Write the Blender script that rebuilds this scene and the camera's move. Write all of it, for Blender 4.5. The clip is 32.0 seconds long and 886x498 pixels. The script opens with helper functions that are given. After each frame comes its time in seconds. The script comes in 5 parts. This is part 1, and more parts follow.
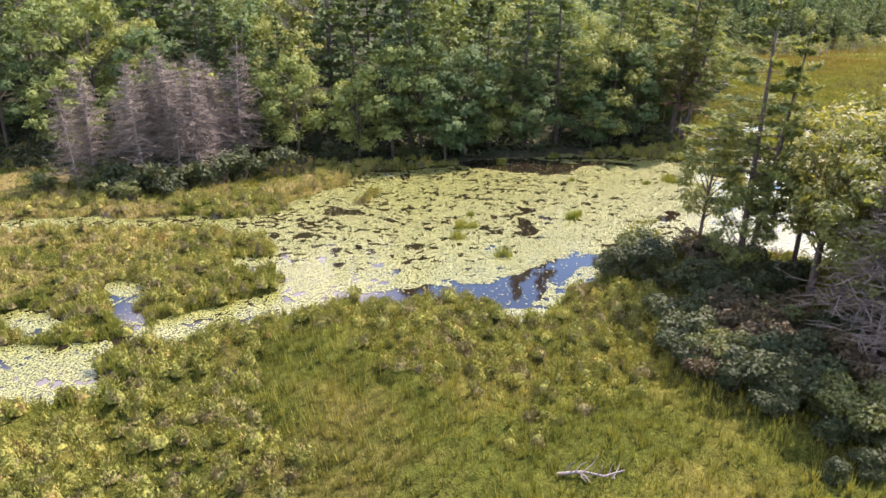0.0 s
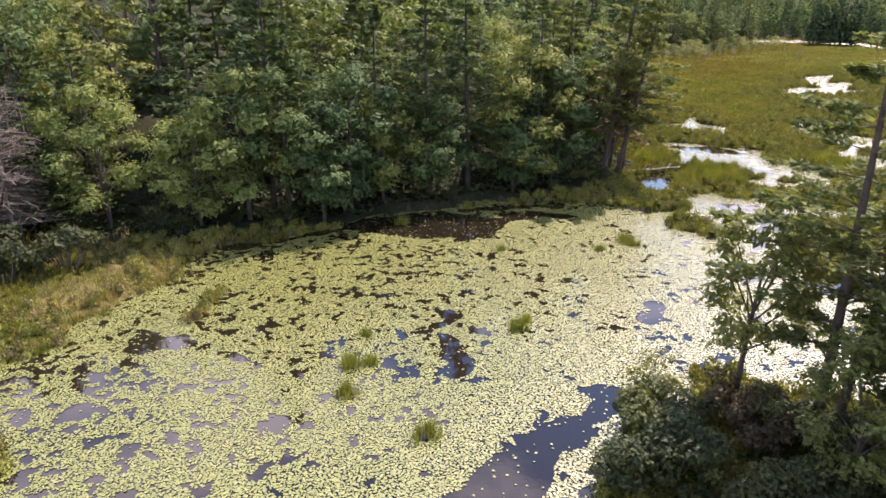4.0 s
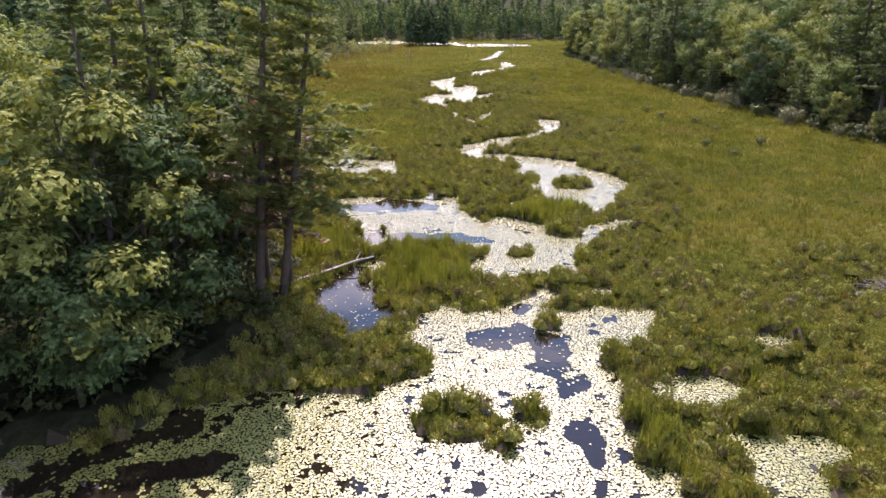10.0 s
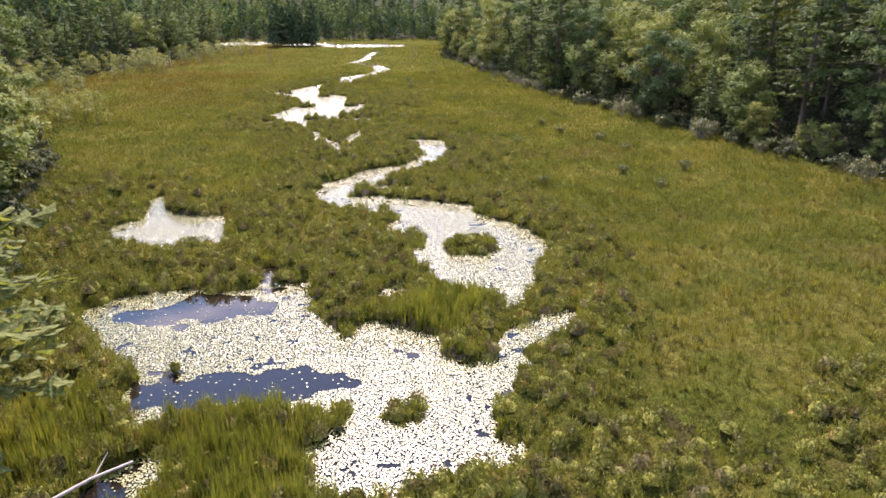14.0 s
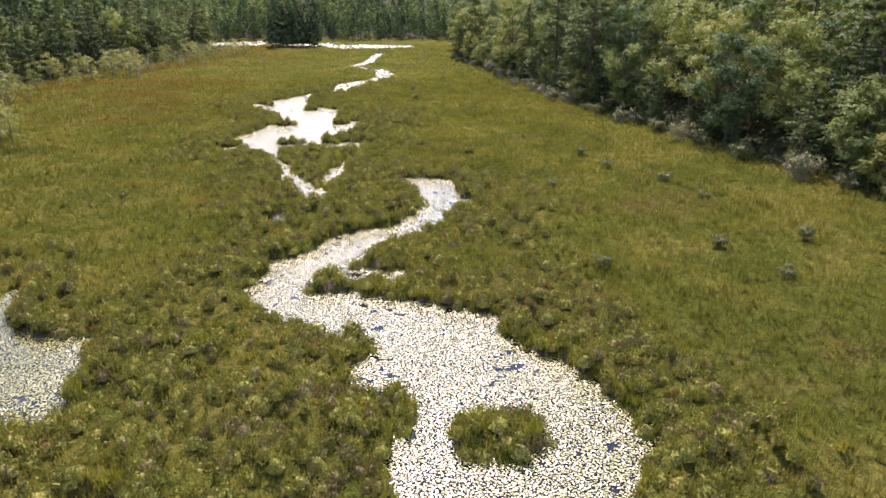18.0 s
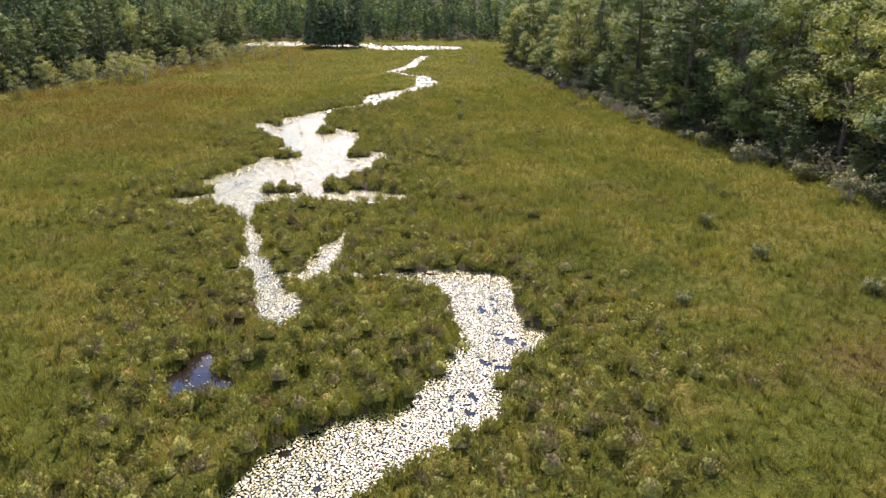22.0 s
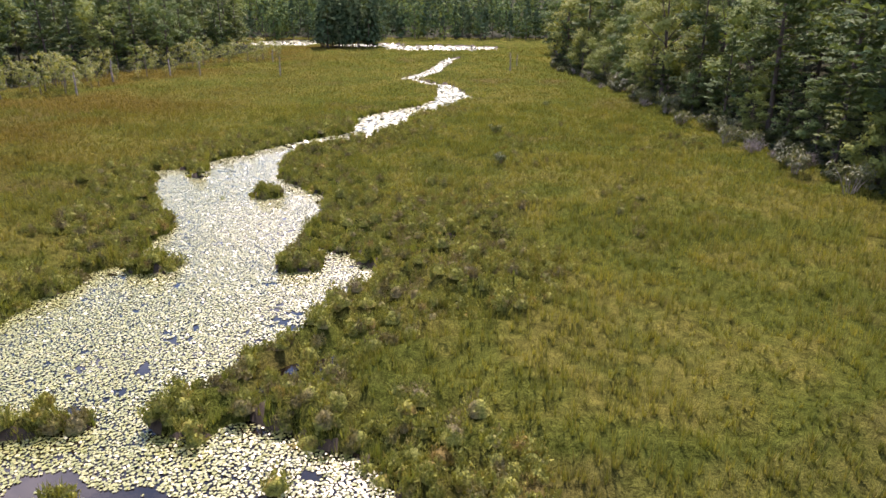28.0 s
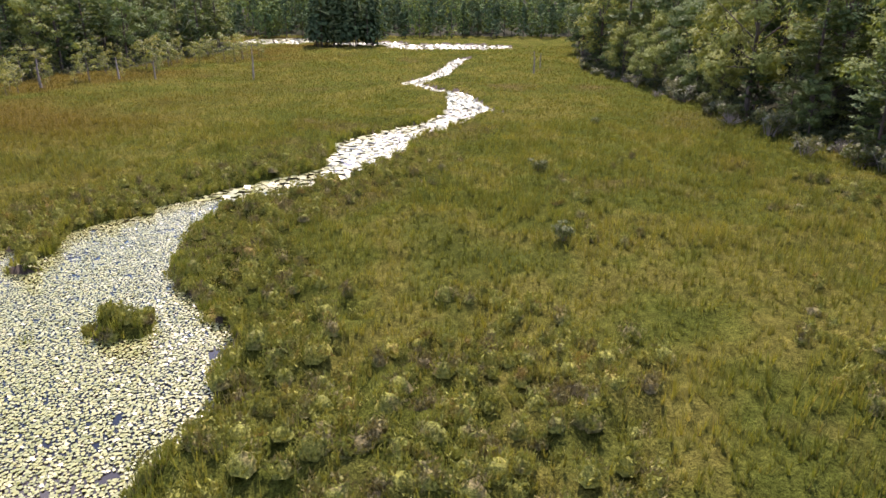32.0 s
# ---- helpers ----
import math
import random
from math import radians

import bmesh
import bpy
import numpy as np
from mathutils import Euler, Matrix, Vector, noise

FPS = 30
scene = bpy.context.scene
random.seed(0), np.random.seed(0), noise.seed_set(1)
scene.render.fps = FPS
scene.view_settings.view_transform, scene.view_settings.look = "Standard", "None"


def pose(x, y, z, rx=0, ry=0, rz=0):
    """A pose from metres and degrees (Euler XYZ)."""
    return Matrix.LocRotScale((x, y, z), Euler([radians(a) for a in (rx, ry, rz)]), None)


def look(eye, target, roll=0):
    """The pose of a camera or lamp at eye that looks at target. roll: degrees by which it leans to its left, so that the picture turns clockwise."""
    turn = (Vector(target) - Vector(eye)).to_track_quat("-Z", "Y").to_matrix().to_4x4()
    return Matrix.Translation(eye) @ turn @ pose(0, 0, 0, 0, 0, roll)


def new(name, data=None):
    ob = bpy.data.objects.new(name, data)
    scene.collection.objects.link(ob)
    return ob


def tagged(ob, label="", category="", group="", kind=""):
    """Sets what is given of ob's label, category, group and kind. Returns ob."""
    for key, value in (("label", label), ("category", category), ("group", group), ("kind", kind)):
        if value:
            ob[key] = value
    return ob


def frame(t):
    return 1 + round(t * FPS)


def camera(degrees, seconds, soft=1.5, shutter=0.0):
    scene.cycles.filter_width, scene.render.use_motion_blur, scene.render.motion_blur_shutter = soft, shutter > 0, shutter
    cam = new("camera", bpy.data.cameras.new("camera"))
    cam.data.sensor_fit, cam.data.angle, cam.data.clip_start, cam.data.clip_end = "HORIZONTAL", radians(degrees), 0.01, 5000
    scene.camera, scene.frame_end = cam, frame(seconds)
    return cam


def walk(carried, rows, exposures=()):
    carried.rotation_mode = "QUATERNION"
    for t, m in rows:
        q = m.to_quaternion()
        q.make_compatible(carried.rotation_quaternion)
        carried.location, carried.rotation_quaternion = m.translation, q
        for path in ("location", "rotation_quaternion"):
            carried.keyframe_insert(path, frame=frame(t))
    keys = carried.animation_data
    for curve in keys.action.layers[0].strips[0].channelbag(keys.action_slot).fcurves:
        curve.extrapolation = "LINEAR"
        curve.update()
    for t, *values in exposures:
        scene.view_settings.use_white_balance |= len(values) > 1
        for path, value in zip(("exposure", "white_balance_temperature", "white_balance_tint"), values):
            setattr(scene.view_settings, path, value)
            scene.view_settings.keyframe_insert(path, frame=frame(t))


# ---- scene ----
cam = camera(67.8, 32.0, soft=1.6)
# seconds, place in metres, yaw, pitch, roll
PATH = [
    (0.0, 0.00, 0.00, 16.72, 44.13, -20.26, -0.13),
    (0.5, -1.71, 1.82, 16.74, 42.07, -20.22, -0.09),
    (1.0, -3.38, 3.73, 16.74, 40.28, -20.18, -0.07),
    (1.5, -5.09, 5.66, 16.75, 39.15, -20.14, -0.06),
    (2.0, -6.82, 7.61, 16.77, 38.32, -20.13, -0.05),
    (2.5, -8.59, 9.58, 16.81, 37.57, -20.13, -0.02),
    (3.0, -10.36, 11.53, 16.81, 36.70, -20.08, -0.04),
    (3.5, -12.10, 13.53, 16.84, 35.57, -20.05, -0.03),
    (5.5, -18.38, 22.24, 16.78, 29.16, -19.94, 0.08),
    (6.0, -19.75, 24.54, 16.77, 26.97, -19.92, 0.09),
    (6.5, -20.99, 26.94, 16.73, 23.88, -19.87, 0.15),
    (7.0, -22.09, 29.41, 16.73, 20.50, -19.87, 0.14),
    (7.5, -23.05, 31.95, 16.73, 17.25, -19.88, 0.18),
    (8.0, -23.85, 34.55, 16.74, 14.22, -19.87, 0.19),
    (8.5, -24.49, 37.20, 16.73, 11.30, -19.86, 0.23),
    (9.0, -25.03, 39.83, 16.77, 8.38, -19.86, 0.20),
    (9.5, -25.41, 42.52, 16.77, 5.26, -19.85, 0.22),
    (10.0, -25.62, 45.21, 16.79, 2.08, -19.86, 0.21),
    (10.5, -25.67, 47.89, 16.77, -0.87, -19.87, 0.20),
    (11.0, -25.58, 50.54, 16.74, -3.28, -19.89, 0.20),
    (11.5, -25.34, 53.18, 16.70, -5.71, -19.89, 0.22),
    (12.0, -25.04, 55.82, 16.64, -7.75, -19.90, 0.20),
    (12.5, -24.73, 58.09, 16.62, -8.24, -19.91, 0.17),
    (13.0, -24.30, 60.87, 16.61, -8.29, -19.95, 0.16),
    (13.5, -23.91, 63.48, 16.60, -8.29, -19.97, 0.14),
    (14.0, -23.49, 66.08, 16.59, -8.27, -19.99, 0.10),
    (14.5, -23.08, 68.70, 16.59, -8.28, -20.00, 0.10),
    (16.5, -21.31, 79.62, 16.46, -8.08, -20.06, -0.06),
    (17.0, -20.86, 82.77, 16.40, -7.95, -20.06, -0.08),
    (17.5, -20.44, 86.03, 16.33, -7.76, -20.08, -0.07),
    (18.0, -19.97, 89.30, 16.25, -7.29, -20.08, -0.04),
    (18.5, -19.52, 92.62, 16.17, -6.75, -20.10, -0.04),
    (19.0, -19.07, 95.94, 16.10, -6.18, -20.09, -0.04),
    (19.5, -18.64, 99.23, 16.03, -5.50, -20.10, -0.06),
    (20.0, -18.24, 102.54, 15.97, -4.81, -20.11, -0.06),
    (20.5, -17.87, 105.84, 15.91, -4.22, -20.12, -0.04),
    (21.0, -17.56, 109.16, 15.87, -3.78, -20.13, -0.06),
    (21.5, -17.26, 112.43, 15.83, -3.42, -20.14, -0.05),
    (22.0, -16.99, 115.73, 15.74, -3.07, -20.15, -0.07),
    (22.5, -16.76, 119.05, 15.69, -2.76, -20.16, -0.07),
    (23.0, -16.52, 122.36, 15.58, -2.49, -20.17, -0.07),
    (23.5, -16.29, 125.66, 15.45, -2.27, -20.17, -0.06),
    (24.0, -16.07, 128.99, 15.29, -2.05, -20.19, -0.05),
    (24.5, -15.84, 132.33, 15.12, -1.82, -20.18, -0.05),
    (25.0, -15.64, 135.61, 14.96, -1.60, -20.19, -0.06),
    (25.5, -15.46, 138.92, 14.78, -1.40, -20.19, -0.07),
    (27.5, -14.85, 151.93, 13.77, -0.56, -20.13, -0.12),
    (28.0, -14.75, 155.22, 13.54, -0.37, -20.13, -0.12),
    (28.5, -14.73, 158.46, 13.32, -0.20, -20.12, -0.15),
    (29.0, -14.94, 161.70, 13.09, -0.06, -20.13, -0.17),
    (29.5, -15.26, 164.96, 12.88, 0.01, -20.14, -0.19),
    (30.0, -15.47, 168.20, 12.65, 0.06, -20.14, -0.19),
    (30.5, -15.54, 171.42, 12.44, 0.07, -20.14, -0.18),
    (31.0, -15.54, 174.65, 12.22, 0.07, -20.13, -0.18),
    (31.5, -15.48, 177.89, 11.98, 0.08, -20.13, -0.18),
    (32.0, -15.42, 181.15, 11.72, 0.06, -20.12, -0.17),
]
walk(cam, [(t, pose(x, y, z, 90 + pitch, roll, yaw)) for t, x, y, z, yaw, pitch, roll in PATH],
     exposures=tuple((t, e, 6830, 35.0) for t, e in ((0.0, 1.84), (3.0, 1.53), (6.5, 0.98), (9.0, 1.05), (11.0, 1.36), (14.0, 1.42), (18.0, 1.34), (32.0, 1.31))))

# ---- light ----
SUN_AZIMUTH, SUN_HEIGHT = 3.0, 51.0          # degrees to the right of +y, degrees up
world = bpy.data.worlds.new("sky")
scene.world = world
world.use_nodes = True
wn, wl = world.node_tree.nodes, world.node_tree.links
wn.clear()
w_out, w_bg, w_sky = wn.new("ShaderNodeOutputWorld"), wn.new("ShaderNodeBackground"), wn.new("ShaderNodeTexSky")
w_sky.sky_type, w_sky.sun_disc = "NISHITA", False
w_sky.sun_elevation, w_sky.sun_rotation = radians(SUN_HEIGHT), radians(SUN_AZIMUTH)
w_sky.air_density, w_sky.dust_density, w_sky.ozone_density = 1.5, 0.15, 2.5
w_co, w_no, w_ra, w_mix = wn.new("ShaderNodeTexCoord"), wn.new("ShaderNodeTexNoise"), wn.new("ShaderNodeMapRange"), wn.new("ShaderNodeMixRGB")
w_map = wn.new("ShaderNodeMapping")
w_map.inputs["Scale"].default_value = (1.0, 1.0, 2.6)
w_no.inputs["Scale"].default_value, w_no.inputs["Detail"].default_value = 3.2, 6.0
w_ra.inputs["From Min"].default_value, w_ra.inputs["From Max"].default_value = 0.49, 0.66
w_mix.inputs[2].default_value = (14.5, 15.0, 16.0, 1)
wl.new(w_co.outputs["Generated"], w_map.inputs["Vector"])
wl.new(w_map.outputs["Vector"], w_no.inputs["Vector"])
wl.new(w_no.outputs["Fac"], w_ra.inputs["Value"])
wl.new(w_ra.outputs["Result"], w_mix.inputs[0])
w_deep = wn.new("ShaderNodeHueSaturation")
w_deep.inputs["Saturation"].default_value, w_deep.inputs["Value"].default_value = 1.3, 1.1
wl.new(w_sky.outputs["Color"], w_deep.inputs["Color"])
wl.new(w_deep.outputs["Color"], w_mix.inputs[1])
wl.new(w_mix.outputs["Color"], w_bg.inputs["Color"])
w_bg.inputs["Strength"].default_value = 0.104
wl.new(w_bg.outputs["Background"], w_out.inputs["Surface"])
sun_data = bpy.data.lights.new("sun", "SUN")
sun_data.energy, sun_data.angle, sun_data.color = 4.7, radians(0.55), (1.0, 0.95, 0.86)
sun = new("sun", sun_data)
_a, _h = radians(SUN_AZIMUTH), radians(SUN_HEIGHT)
sun.matrix_world = look((0, 0, 80), (-math.sin(_a) * math.cos(_h), -math.cos(_a) * math.cos(_h), 80 - math.sin(_h)))


# ---- materials ----
def material(name):
    m = bpy.data.materials.new(name)
    m.use_nodes = True
    n, l = m.node_tree.nodes, m.node_tree.links
    n.clear()
    out = n.new("ShaderNodeOutputMaterial")
    return m, n, l, out


def noise_node(n, l, scale, detail=4.0, rough=0.6, distort=0.0):
    geo, tex = n.new("ShaderNodeNewGeometry"), n.new("ShaderNodeTexNoise")
    tex.inputs["Scale"].default_value, tex.inputs["Detail"].default_value = scale, detail
    tex.inputs["Roughness"].default_value, tex.inputs["Distortion"].default_value = rough, distort
    l.new(geo.outputs["Position"], tex.inputs["Vector"])
    return tex.outputs["Fac"]


def ramp(n, l, fac, stops):
    r = n.new("ShaderNodeValToRGB")
    while len(r.color_ramp.elements) < len(stops):
        r.color_ramp.elements.new(0.5)
    for e, (p, c) in zip(r.color_ramp.elements, stops):
        e.position, e.color = p, (*c, 1)
    l.new(fac, r.inputs["Fac"])
    return r.outputs["Color"]


def mix(n, l, a, b, fac, mode="MIX"):
    m = n.new("ShaderNodeMixRGB")
    m.blend_type = mode
    for s, v in ((0, fac), (1, a), (2, b)):
        if isinstance(v, (int, float)):
            m.inputs[s].default_value = v
        elif isinstance(v, tuple):
            m.inputs[s].default_value = (*v, 1)
        else:
            l.new(v, m.inputs[s])
    return m.outputs["Color"]


def bump(n, l, fac, strength, distance):
    b = n.new("ShaderNodeBump")
    b.inputs["Strength"].default_value, b.inputs["Distance"].default_value = strength, distance
    l.new(fac, b.inputs["Height"])
    return b.outputs["Normal"]


def heath(n, l, col):
    """Red-brown sedge on the western side of the upper marsh, straw by the pond."""
    geo, xyz = n.new("ShaderNodeNewGeometry"), n.new("ShaderNodeSeparateXYZ")
    l.new(geo.outputs["Position"], xyz.inputs[0])
    west, north, both, k = n.new("ShaderNodeMapRange"), n.new("ShaderNodeMapRange"), n.new("ShaderNodeMath"), n.new("ShaderNodeMath")
    for m, s, a, b in ((west, "X", -34.0, -56.0), (north, "Y", 172.0, 215.0)):
        m.inputs["From Min"].default_value, m.inputs["From Max"].default_value = a, b
        l.new(xyz.outputs[s], m.inputs["Value"])
    both.operation = k.operation = "MULTIPLY"
    l.new(west.outputs["Result"], both.inputs[0]), l.new(north.outputs["Result"], both.inputs[1])
    spread = n.new("ShaderNodeMapRange")
    spread.inputs["From Min"].default_value, spread.inputs["From Max"].default_value = 0.40, 0.58
    l.new(noise_node(n, l, 0.045, 3.0), spread.inputs["Value"])
    l.new(both.outputs[0], k.inputs[0]), l.new(spread.outputs["Result"], k.inputs[1])
    col = mix(n, l, col, (0.175, 0.135, 0.034), k.outputs[0])
    # bleached straw by the south-western bank of the pond
    west, south, dry = n.new("ShaderNodeMapRange"), n.new("ShaderNodeMapRange"), n.new("ShaderNodeMapRange")
    for m, src, a, b in ((west, xyz.outputs["X"], -38.0, -44.0), (south, xyz.outputs["Y"], 48.0, 43.0), (dry, noise_node(n, l, 0.22, 3.0), 0.44, 0.56)):
        m.inputs["From Min"].default_value, m.inputs["From Max"].default_value = a, b
        l.new(src, m.inputs["Value"])
    here, straw = n.new("ShaderNodeMath"), n.new("ShaderNodeMath")
    here.operation = straw.operation = "MULTIPLY"
    l.new(west.outputs["Result"], here.inputs[0]), l.new(south.outputs["Result"], here.inputs[1])
    l.new(here.outputs[0], straw.inputs[0]), l.new(dry.outputs["Result"], straw.inputs[1])
    return mix(n, l, col, (0.36, 0.30, 0.12), straw.outputs[0])


def foliage(name, stops, through_light=0.35, gloss=0.45, spec=0.35, patch=0.0, patch_stops=None, island=0.5, grain=7.0, contrast=1.0, stand=False, clump=None):
    """Leaves: colour by plant and by leaf, light passing through; patch: how far large patches of the ground tint it."""
    m, n, l, out = material(name)
    info, geo = n.new("ShaderNodeObjectInfo"), n.new("ShaderNodeNewGeometry")
    base = info.outputs["Random"]
    if stand:
        level = n.new("ShaderNodeMapRange")
        level.inputs["From Min"].default_value, level.inputs["From Max"].default_value = 0.3, 0.7
        l.new(noise_node(n, l, 0.16, 1.0), level.inputs["Value"])
        base = level.outputs["Result"]
    f = mix(n, l, base, geo.outputs["Random Per Island"], island)
    col = ramp(n, l, f, stops)
    if patch_stops:
        col = mix(n, l, col, ramp(n, l, noise_node(n, l, 0.055, 5.0, 0.62), patch_stops), patch)
        col = mix(n, l, col, ramp(n, l, noise_node(n, l, 0.42, 3.0, 0.6), [(0.32, (0.56, 0.60, 0.48)), (0.5, (0.92, 0.93, 0.88)), (0.68, (1.30, 1.22, 1.0))]), 0.85, "MULTIPLY")
        col = mix(n, l, col, heath(n, l, col), 0.85)
    if clump:
        col = mix(n, l, col, ramp(n, l, noise_node(n, l, 0.95, 1.5, 0.5), clump), 0.72)
    p, t, s = n.new("ShaderNodeBsdfPrincipled"), n.new("ShaderNodeBsdfTranslucent"), n.new("ShaderNodeMixShader")
    fine = noise_node(n, l, grain, 3.0, 0.65)
    col = mix(n, l, col, ramp(n, l, fine, [(0.34, (0.44, 0.455, 0.43)), (0.5, (0.95, 0.95, 0.95)), (0.66, (1.55, 1.5, 1.4))]), contrast, "MULTIPLY")
    dent = bump(n, l, fine, 0.9, 0.12)
    l.new(dent, p.inputs["Normal"]), l.new(dent, t.inputs["Normal"])
    p.inputs["Roughness"].default_value = gloss
    p.inputs["Specular IOR Level"].default_value = spec
    l.new(col, p.inputs["Base Color"])
    l.new(mix(n, l, col, (1.0, 0.95, 0.35), 0.9, "MULTIPLY"), t.inputs["Color"])
    s.inputs[0].default_value = through_light
    l.new(p.outputs[0], s.inputs[1]), l.new(t.outputs[0], s.inputs[2])
    l.new(s.outputs[0], out.inputs["Surface"])
    return m


def solid(name, stops, scale, rough, bump_strength=0.5, bump_distance=0.05, fine=8.0, spec=0.3):
    m, n, l, out = material(name)
    p = n.new("ShaderNodeBsdfPrincipled")
    a = ramp(n, l, noise_node(n, l, scale, 6.0, 0.65), stops)
    fine_fac = noise_node(n, l, scale * fine, 4.0, 0.7)
    l.new(mix(n, l, a, ramp(n, l, fine_fac, [(0.3, (0.45, 0.45, 0.45)), (0.7, (1.0, 1.0, 1.0))]), 0.7, "MULTIPLY"), p.inputs["Base Color"])
    p.inputs["Roughness"].default_value, p.inputs["Specular IOR Level"].default_value = rough, spec
    l.new(bump(n, l, fine_fac, bump_strength, bump_distance), p.inputs["Normal"])
    l.new(p.outputs[0], out.inputs["Surface"])
    return m


MEADOW = [(0.30, (0.095, 0.122, 0.028)), (0.39, (0.152, 0.168, 0.038)), (0.45, (0.235, 0.216, 0.054)), (0.50, (0.165, 0.180, 0.038)), (0.55, (0.122, 0.148, 0.030)), (0.60, (0.165, 0.165, 0.042)), (0.68, (0.19, 0.155, 0.055))]
M_MARSH, n, l, out = material("marsh_ground")
p = n.new("ShaderNodeBsdfPrincipled")
turf = ramp(n, l, noise_node(n, l, 0.055, 5.0, 0.62), MEADOW)
turf = heath(n, l, turf)
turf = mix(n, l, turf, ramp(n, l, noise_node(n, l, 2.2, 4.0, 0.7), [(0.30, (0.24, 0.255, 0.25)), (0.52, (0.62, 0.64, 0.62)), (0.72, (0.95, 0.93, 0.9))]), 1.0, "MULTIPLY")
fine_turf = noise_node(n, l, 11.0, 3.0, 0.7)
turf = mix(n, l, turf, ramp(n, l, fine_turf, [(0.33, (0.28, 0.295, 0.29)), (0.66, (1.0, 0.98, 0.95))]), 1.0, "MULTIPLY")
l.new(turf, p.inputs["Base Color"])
p.inputs["Roughness"].default_value, p.inputs["Specular IOR Level"].default_value = 1.0, 0.0
l.new(bump(n, l, fine_turf, 1.0, 0.2), p.inputs["Normal"])
l.new(p.outputs[0], out.inputs["Surface"])
M_MUD = solid("pond_mud", [(0.3, (0.03, 0.022, 0.014)), (0.7, (0.06, 0.045, 0.028))], 0.8, 0.9)
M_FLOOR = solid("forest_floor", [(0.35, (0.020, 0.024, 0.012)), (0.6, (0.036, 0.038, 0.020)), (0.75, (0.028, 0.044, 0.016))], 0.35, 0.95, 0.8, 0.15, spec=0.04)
M_GRASS = foliage("sedge", [(0.0, (0.10, 0.132, 0.034)), (0.45, (0.202, 0.212, 0.046)), (0.8, (0.25, 0.236, 0.066)), (1.0, (0.275, 0.225, 0.10))], 0.32, 0.75, 0.07, 0.5, MEADOW, 1.0, grain=12.0, contrast=0.8)
M_REED = foliage("reed", [(0.0, (0.10, 0.14, 0.03)), (0.6, (0.18, 0.22, 0.042)), (1.0, (0.28, 0.275, 0.075))], 0.42, 0.6, 0.2, 0.35, MEADOW, 1.0, contrast=0.45)
M_BOGSHRUB = foliage("bog_shrub", [(0.0, (0.09, 0.108, 0.036)), (0.45, (0.155, 0.17, 0.054)), (0.78, (0.23, 0.22, 0.075)), (0.9, (0.22, 0.175, 0.11)), (1.0, (0.24, 0.165, 0.10))], 0.22, 0.8, 0.06, 0.3, MEADOW, 0.3, grain=9.0, contrast=0.9,
                     clump=[(0.30, (0.15, 0.118, 0.078)), (0.40, (0.19, 0.165, 0.075)), (0.47, (0.17, 0.188, 0.048)), (0.55, (0.225, 0.238, 0.055)), (0.64, (0.265, 0.255, 0.062)), (0.72, (0.26, 0.175, 0.065))])
# bush leaves darkened, the shade of the trees above put into their colour
M_BUSH = foliage("bush_leaf", [(0.0, (0.028, 0.044, 0.016)), (0.6, (0.048, 0.068, 0.022)), (1.0, (0.085, 0.095, 0.033))], 0.28, 0.55, 0.3, grain=9.0)
M_BUSH_LIGHT = foliage("light_bush_leaf", [(0.0, (0.06, 0.088, 0.022)), (0.6, (0.10, 0.125, 0.032)), (1.0, (0.16, 0.165, 0.045))], 0.35, 0.5, 0.4, grain=9.0)
M_BUSH_BROWN = foliage("brown_bush_leaf", [(0.0, (0.055, 0.05, 0.025)), (0.6, (0.085, 0.066, 0.033)), (1.0, (0.12, 0.09, 0.042))], 0.28, 0.6, 0.25, grain=9.0)
M_PALE_LEAF = foliage("pale_shrub_leaf", [(0.0, (0.09, 0.11, 0.048)), (0.6, (0.135, 0.15, 0.07)), (1.0, (0.19, 0.19, 0.095))], 0.3, 0.45, 0.45, grain=9.0)
BROAD_STOPS = [(0.0, (0.075, 0.125, 0.048)), (0.3, (0.118, 0.175, 0.056)), (0.55, (0.19, 0.24, 0.064)), (0.8, (0.235, 0.275, 0.068)), (1.0, (0.30, 0.30, 0.072))]
PINE_STOPS = [(0.0, (0.075, 0.118, 0.050)), (0.6, (0.12, 0.165, 0.060)), (1.0, (0.20, 0.22, 0.08))]
M_BROAD = foliage("broad_leaf", [(p, (0.86 * c[0], 0.88 * c[1], 0.98 * c[2])) for p, c in BROAD_STOPS], 0.28, 0.7, 0.12, island=0.15, grain=5.5, contrast=0.6)
M_PINE = foliage("pine_needle", [(p, (0.88 * c[0], 0.92 * c[1], 1.0 * c[2])) for p, c in PINE_STOPS], 0.30, 0.7, 0.12, island=0.3, grain=7.0, contrast=0.6)
M_BIRCH = foliage("birch_leaf", [(0.0, (0.12, 0.16, 0.045)), (0.6, (0.20, 0.225, 0.06)), (1.0, (0.29, 0.28, 0.08))], 0.5, 0.5, 0.35, island=0.4, grain=7.5, contrast=0.6)
# lighter copy of the pine needles, sun on the boughs put into the colour
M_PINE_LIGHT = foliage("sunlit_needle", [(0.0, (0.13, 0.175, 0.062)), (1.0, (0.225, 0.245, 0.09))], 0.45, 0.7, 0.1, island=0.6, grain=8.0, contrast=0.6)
# near leaf colours darkened and shifted to blue, distance haze put into them
M_FAR_BROAD = foliage("distant_hazed_leaf", [(p, (0.58 * c[0], 0.64 * c[1], 0.80 * c[2])) for p, c in BROAD_STOPS[:4]], 0.16, 0.9, 0.04, island=0.22, grain=1.6, stand=True)
